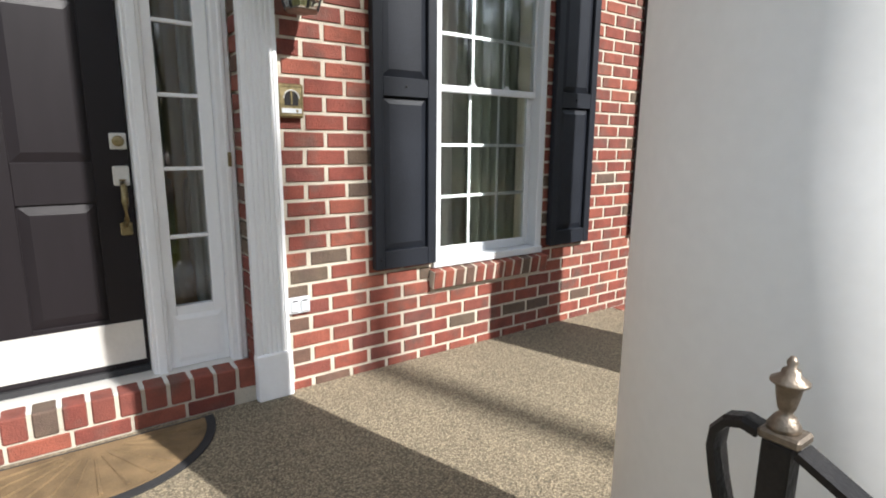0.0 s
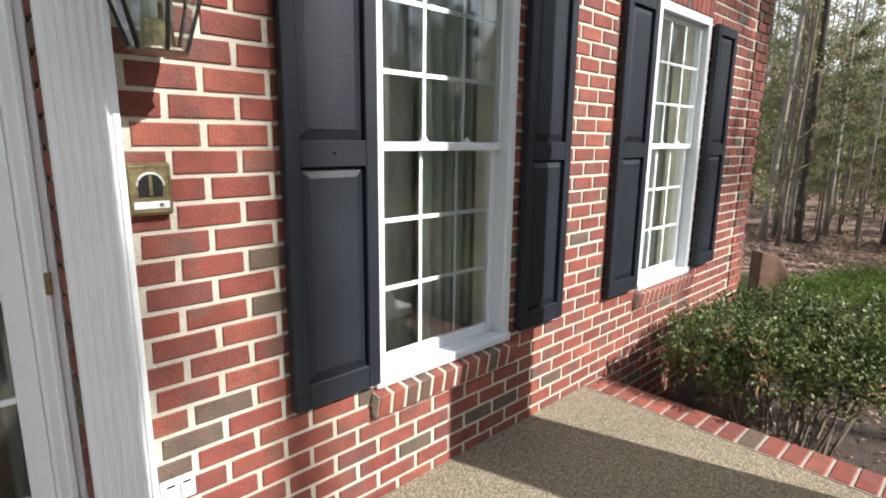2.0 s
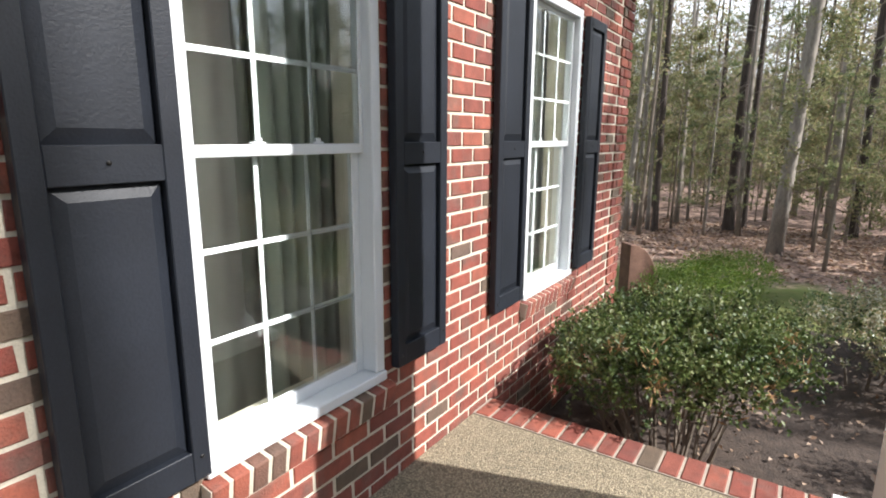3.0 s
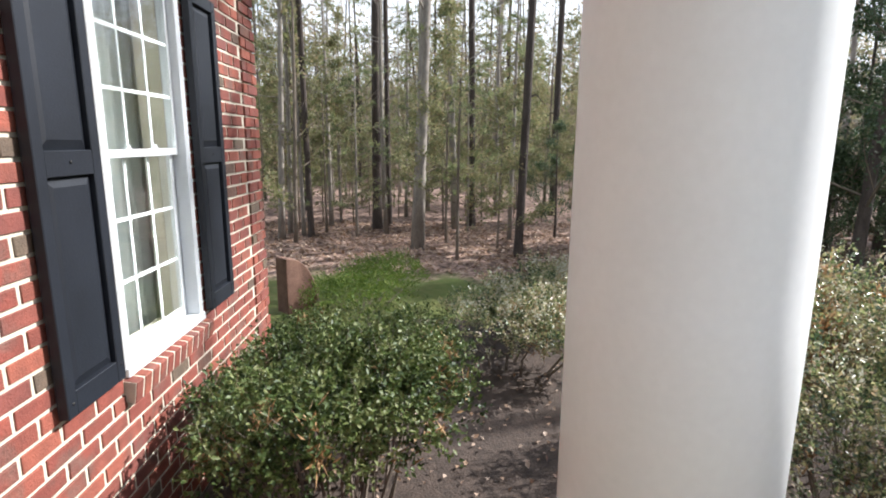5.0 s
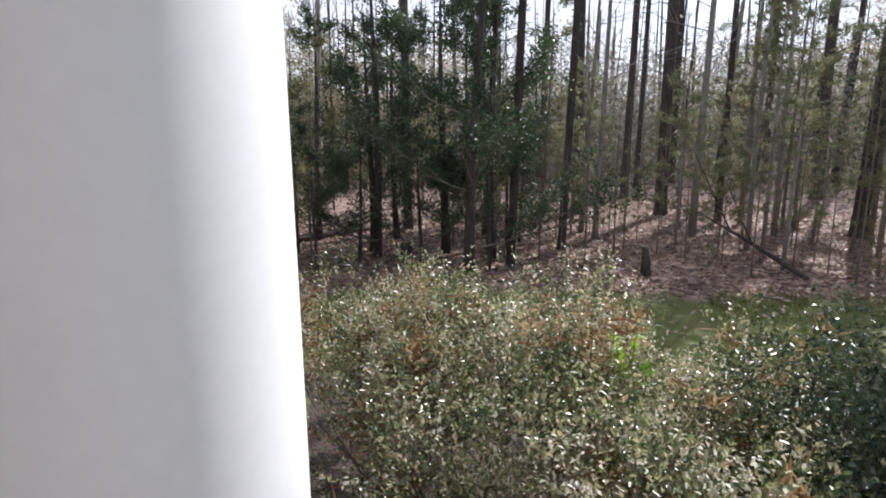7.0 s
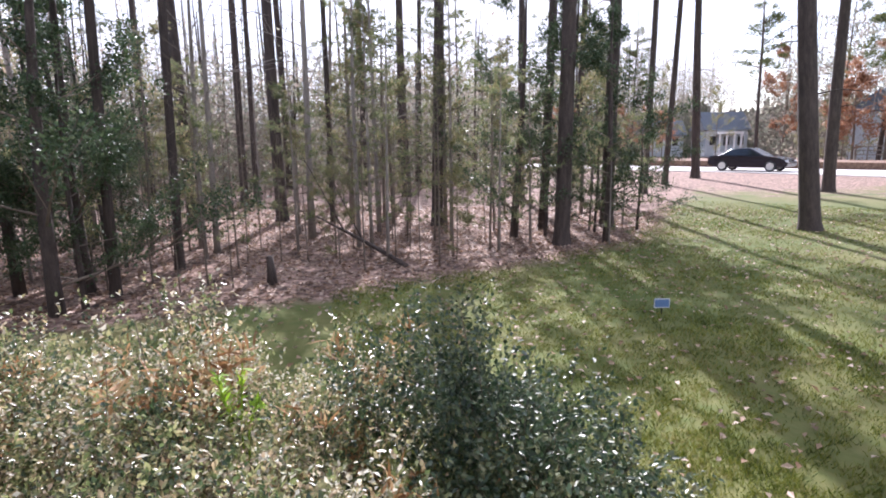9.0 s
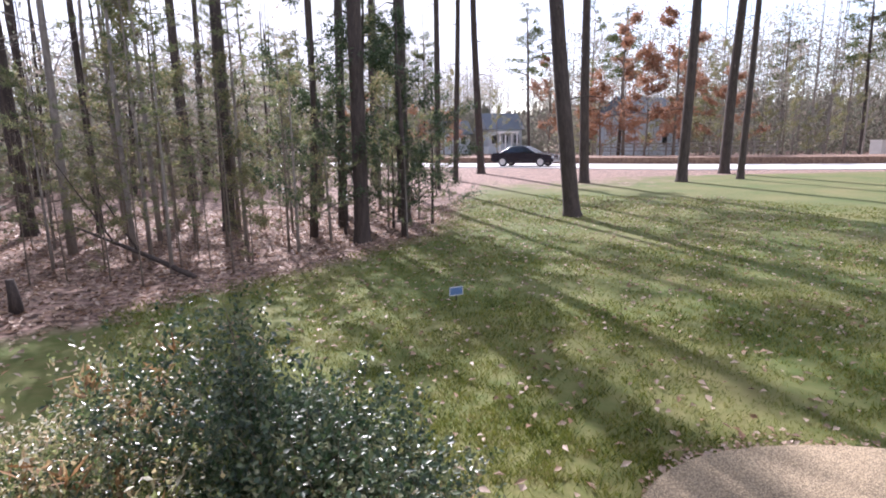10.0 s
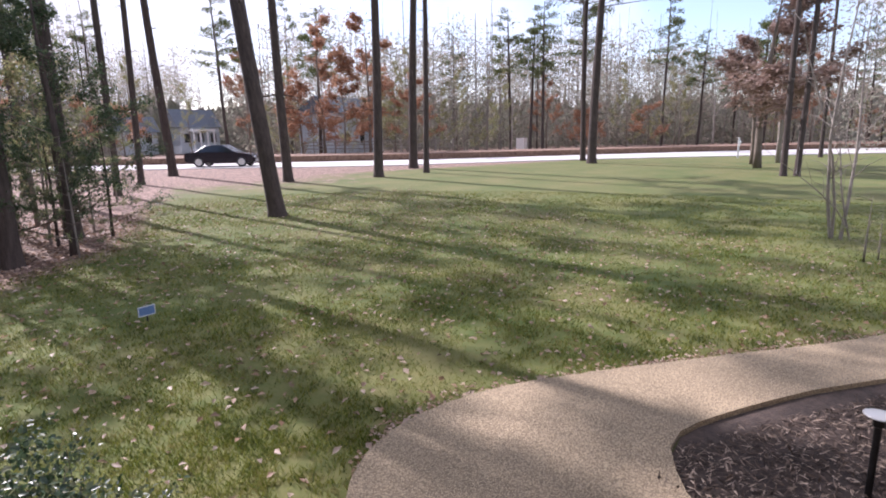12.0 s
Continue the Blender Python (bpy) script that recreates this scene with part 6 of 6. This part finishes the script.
stick("fallen dead branch leaning on the leaf-strewn ground", "fallen branch", "fallen_branch", [gpt(5.3, -8.6, 0.03), gpt(6.2, -9.3, 0.2), gpt(7.2, -10.0, 0.38), gpt(8.3, -10.8, 0.55)], [0.045, 0.04, 0.032, 0.015], BARK,
      [(gpt(6.6, -9.6, 0.27), gpt(7.3, -9.9, 1.3), 0.02), (gpt(7.2, -10.0, 0.38), gpt(8.2, -10.2, 1.9), 0.018)])
stick("long fallen log lying in the woods", "log", "fallen_log", [gpt(12.2, -2.0, 0.08), gpt(13.0, -4.0, 0.1), gpt(13.8, -6.8, 0.09)], [0.09, 0.085, 0.06])
stick("short broken grey tree stump in the leaves", "tree stump", "tree_stump", [gpt(6.95, -7.0, -0.05), gpt(6.95, -7.0, 0.2), gpt(6.97, -7.0, 0.45)], [0.09, 0.07, 0.05])
stick("short dark tree stump in the leaves", "tree stump", "tree_stump", [gpt(10.1, -4.55, -0.05), gpt(10.1, -4.55, 0.2), gpt(10.12, -4.55, 0.32)], [0.13, 0.11, 0.1])

# ---- lawn sign, path light ----
sg = thing("lawn_sign", "small blue and white notice sign on a stake in the lawn", "sign", at=(1.267, -6.9, ground_z(1.267, -6.9)), turn=20)
boxes_part("stake", [(-0.008, 0.008, -0.004, 0.004, -0.05, 0.12)], IRON, sg)
boxes_part("panel", [(-0.1, 0.1, -0.006, 0.006, 0.08, 0.2)], SIGN_BLUE, sg, 0.003)
boxes_part("border", [(-0.1, 0.1, 0.0062, 0.008, 0.188, 0.2), (-0.1, 0.1, 0.0062, 0.008, 0.08, 0.09), (-0.1, -0.09, 0.0062, 0.008, 0.09, 0.188), (0.09, 0.1, 0.0062, 0.008, 0.09, 0.188)], VINYL, sg)

pl = thing("path_light", "dark garden path light with a pale flat cap in the bed", "path light", at=(-1.74, -0.75, GROUND))
bm = bmesh.new()
lathe(bm, [(0.019, 0.0), (0.019, 0.46), (0.03, 0.47), (0.03, 0.5), (0.03, 0.53)], 16)
part("stem", bm, IRON, pl)
bm = bmesh.new()
lathe(bm, [(0.078, 0.53), (0.08, 0.534), (0.07, 0.538), (0.02, 0.541)], 24)
part("cap", bm, STEEL, pl, smooth=True)


# ---- beyond the road ----
def car(at, turn):
    t = thing("car", "dark blue-black four-door saloon car driving on the road", "car", at=at, turn=turn)
    def extrude(pts, half, inset=0.0):
        bm = bmesh.new()
        a = [bm.verts.new((x, -half + inset * max(0, z - 0.85), z)) for x, z in pts]
        b = [bm.verts.new((x, half - inset * max(0, z - 0.85), z)) for x, z in pts]
        bm.faces.new(a)
        bm.faces.new(b[::-1])
        for i in range(len(pts)):
            j = (i + 1) % len(pts)
            bm.faces.new((a[i], b[i], b[j], a[j]))
        return bm
    body = [(-2.3, 0.35), (-2.36, 0.6), (-2.3, 0.9), (-1.85, 0.98), (-1.2, 0.95), (0.85, 0.95), (1.6, 0.88), (2.2, 0.74), (2.34, 0.55), (2.3, 0.3), (1.75, 0.25), (-1.8, 0.25)]
    part("body", bevelled(extrude(body, 0.9), 0.05, 2), CAR_PAINT, t, smooth=False)
    cabin = [(-1.75, 0.93), (-1.0, 1.36), (-0.45, 1.45), (0.15, 1.43), (1.05, 0.93)]
    part("cabin", bevelled(extrude(cabin, 0.84, 0.32), 0.03), CAR_PAINT, t)
    for s in (-1, 1):
        for q in ([(-1.35, 0.98), (-0.85, 1.32), (-0.42, 1.38), (-0.42, 0.98)], [(-0.34, 0.98), (-0.34, 1.38), (0.12, 1.36), (0.78, 0.98)]):
            bm = bmesh.new()
            vs = [bm.verts.new((x, s * (0.853 - 0.32 * (z - 0.85)), z)) for x, z in q]
            ws = [bm.verts.new((x, s * (0.84 - 0.32 * (z - 0.85)), z)) for x, z in q]
            bm.faces.new(vs)
            bm.faces.new(ws[::-1])
            for i in range(4):
                bm.faces.new((vs[i], ws[i], ws[(i + 1) % 4], vs[(i + 1) % 4]))
            part("side_window", bm, CAR_GLASS, t)
        for x in (-1.4, 1.42):
            bm = bmesh.new()
            lathe(bm, [(0.24, -0.1), (0.32, -0.09), (0.325, 0.09), (0.24, 0.1)], 24)
            bmesh.ops.transform(bm, matrix=pose(x, s * 0.82, 0.325, 90, 0, 0), verts=bm.verts[:])
            w = part("wheel", bm, RUBBER, t)
            bm = bmesh.new()
            lathe(bm, [(0.22, -0.106), (0.2, 0.0), (0.22, 0.106)], 20)
            bmesh.ops.transform(bm, matrix=pose(x, s * 0.82, 0.325, 90, 0, 0), verts=bm.verts[:])
            part("rim", bm, STEEL, w)
        boxes_part("headlight", [(2.16, 2.3, s * 0.72 - 0.14, s * 0.72 + 0.14, 0.58, 0.7)], VINYL, t, 0.02)
        boxes_part("tail_light", [(-2.37, -2.25, s * 0.72 - 0.14, s * 0.72 + 0.14, 0.68, 0.82)], BRICK_PLAIN, t, 0.02)
    return t


car((-6.9, -38.9, ground_z(0, -38.9) + 0.05), 147)


def house(at, turn, w, d, h, rise, wall_m, roof_m, label, porch=False, wins=3):
    t = thing("house", label, "house", "houses across the road", at=at, turn=turn)
    boxes_part("wall", [(-w / 2, w / 2, -d / 2, d / 2, -0.5, h)], wall_m, t)
    bm = bmesh.new()
    o = 0.4
    v = [bm.verts.new(p) for p in ((-w / 2 - o, -d / 2 - o, h), (w / 2 + o, -d / 2 - o, h), (w / 2 + o, d / 2 + o, h), (-w / 2 - o, d / 2 + o, h), (-w / 2 - o, 0, h + rise), (w / 2 + o, 0, h + rise))]
    for f in ((0, 1, 5, 4), (2, 3, 4, 5), (0, 4, 3), (1, 2, 5), (0, 3, 2, 1)):
        bm.faces.new([v[i] for i in f])
    part("roof", bm, roof_m, t)
    for st in range(2 if h > 4 else 1):
        for i in range(wins):
            x = -w / 2 + w * (i + 0.5) / wins
            z = 1.0 + 2.7 * st
            win = boxes_part("window", [(x - 0.5, x + 0.5, d / 2 + 0.002, d / 2 + 0.05, z, z + 1.4)], VINYL, t)
            boxes_part("pane", [(x - 0.42, x + 0.42, d / 2 + 0.052, d / 2 + 0.06, z + 0.08, z + 1.32)], CAR_GLASS, win)
    if porch:
        boxes_part("porch_roof", [(-1.6, 1.6, d / 2 + 0.002, d / 2 + 1.6, 2.6, 2.9)], WHITE, t)
        for x in (-1.4, -0.5, 0.5, 1.4):
            boxes_part("porch_post", [(x - 0.1, x + 0.1, d / 2 + 1.3, d / 2 + 1.5, 0, 2.6)], WHITE, t)
        boxes_part("porch_deck", [(-1.6, 1.6, d / 2 + 0.002, d / 2 + 1.6, -0.5, 0.1)], WHITE, t)
    return t


house((-6.3, -90, 0.6), 8, 4.6, 5, 2.6, 2.2, PALE_SIDING, ROOF_GREY, "small grey house with a blue-grey roof far across the road", wins=2)
house((-13.6, -88, 0.6), 10, 5.5, 6, 3.2, 2.6, PALE_SIDING, ROOF_GREY, "grey two-storey house with a white porch far across the road", True)
house((-27.5, -66, 0.2), 22, 8, 7, 4.6, 2.2, PALE_SIDING, ROOF_GREY, "pale blue-grey house half hidden behind young trees")

ub = thing("utility_box", "pale metal utility box on the bank beyond the road", "utility box", at=(-35.6, -40.8, 0.35), turn=30)
boxes_part("cabinet", [(-0.55, 0.55, -0.4, 0.4, -0.2, 1.1)], STEEL, ub, 0.03)
boxes_part("lid", [(-0.6, 0.6, -0.45, 0.45, 1.1, 1.16)], STEEL, ub, 0.02)
up = thing("utility_pole", "thin grey service pole standing beside the utility box", "pole", at=(-35.9, -42.6, 0.2))
bm = bmesh.new()
tube(bm, [(0, 0, -0.2), (0, 0, 5.2)], [0.07, 0.06], 8)
part("shaft", bm, GREYBARK, up)

mb = thing("mailbox", "white mailbox on a white cross-armed post by the road", "mailbox", at=(-39.6, -21.4, ground_z(0, -21.4)), turn=20)
boxes_part("post", [(-0.06, 0.06, -0.06, 0.06, -0.1, 1.5)], WHITE, mb, 0.01)
boxes_part("arm", [(-0.45, 0.1, -0.05, 0.05, 0.95, 1.05)], WHITE, mb, 0.01)
boxes_part("box", [(-0.5, -0.08, -0.09, 0.09, 1.05, 1.27)], WHITE, mb, 0.04)

fence = thing("fence", "low dark post-and-rail fence before the far house", "fence")
for i in range(9):
    x = -17 - i * 1.6
    y = far_line(x, 3.0)
    boxes_part("post", [(x - 0.06, x + 0.06, y - 0.06, y + 0.06, 0.0, 1.6)], GREYBARK, fence)
    if i < 8:
        for z in (0.8, 1.15, 1.45):
            bm = bmesh.new()
            tube(bm, [(x, y + 0.08, z), (x - 1.6, far_line(x - 1.6, 3.0) + 0.08, z)], [0.04, 0.04], 4)
            part("rail", bm, GREYBARK, fence)

for x, y, kind, s in ((-22.5, -53, "green", 1.3), (-24.0, -51, "green", 1.5), (-25.6, -52.5, "russet", 1.4), (-27.0, -50, "green", 1.4), (-29, -51, "green", 1.6), (-10.2, -70, "green", 1.2), (-17.5, -72, "russet", 1.5), (-4.5, -72, "green", 1.6), (-19, -66, "green", 1.6), (-8.6, -78, "green", 1.0)):
    plant(kind, x, y, s, s)
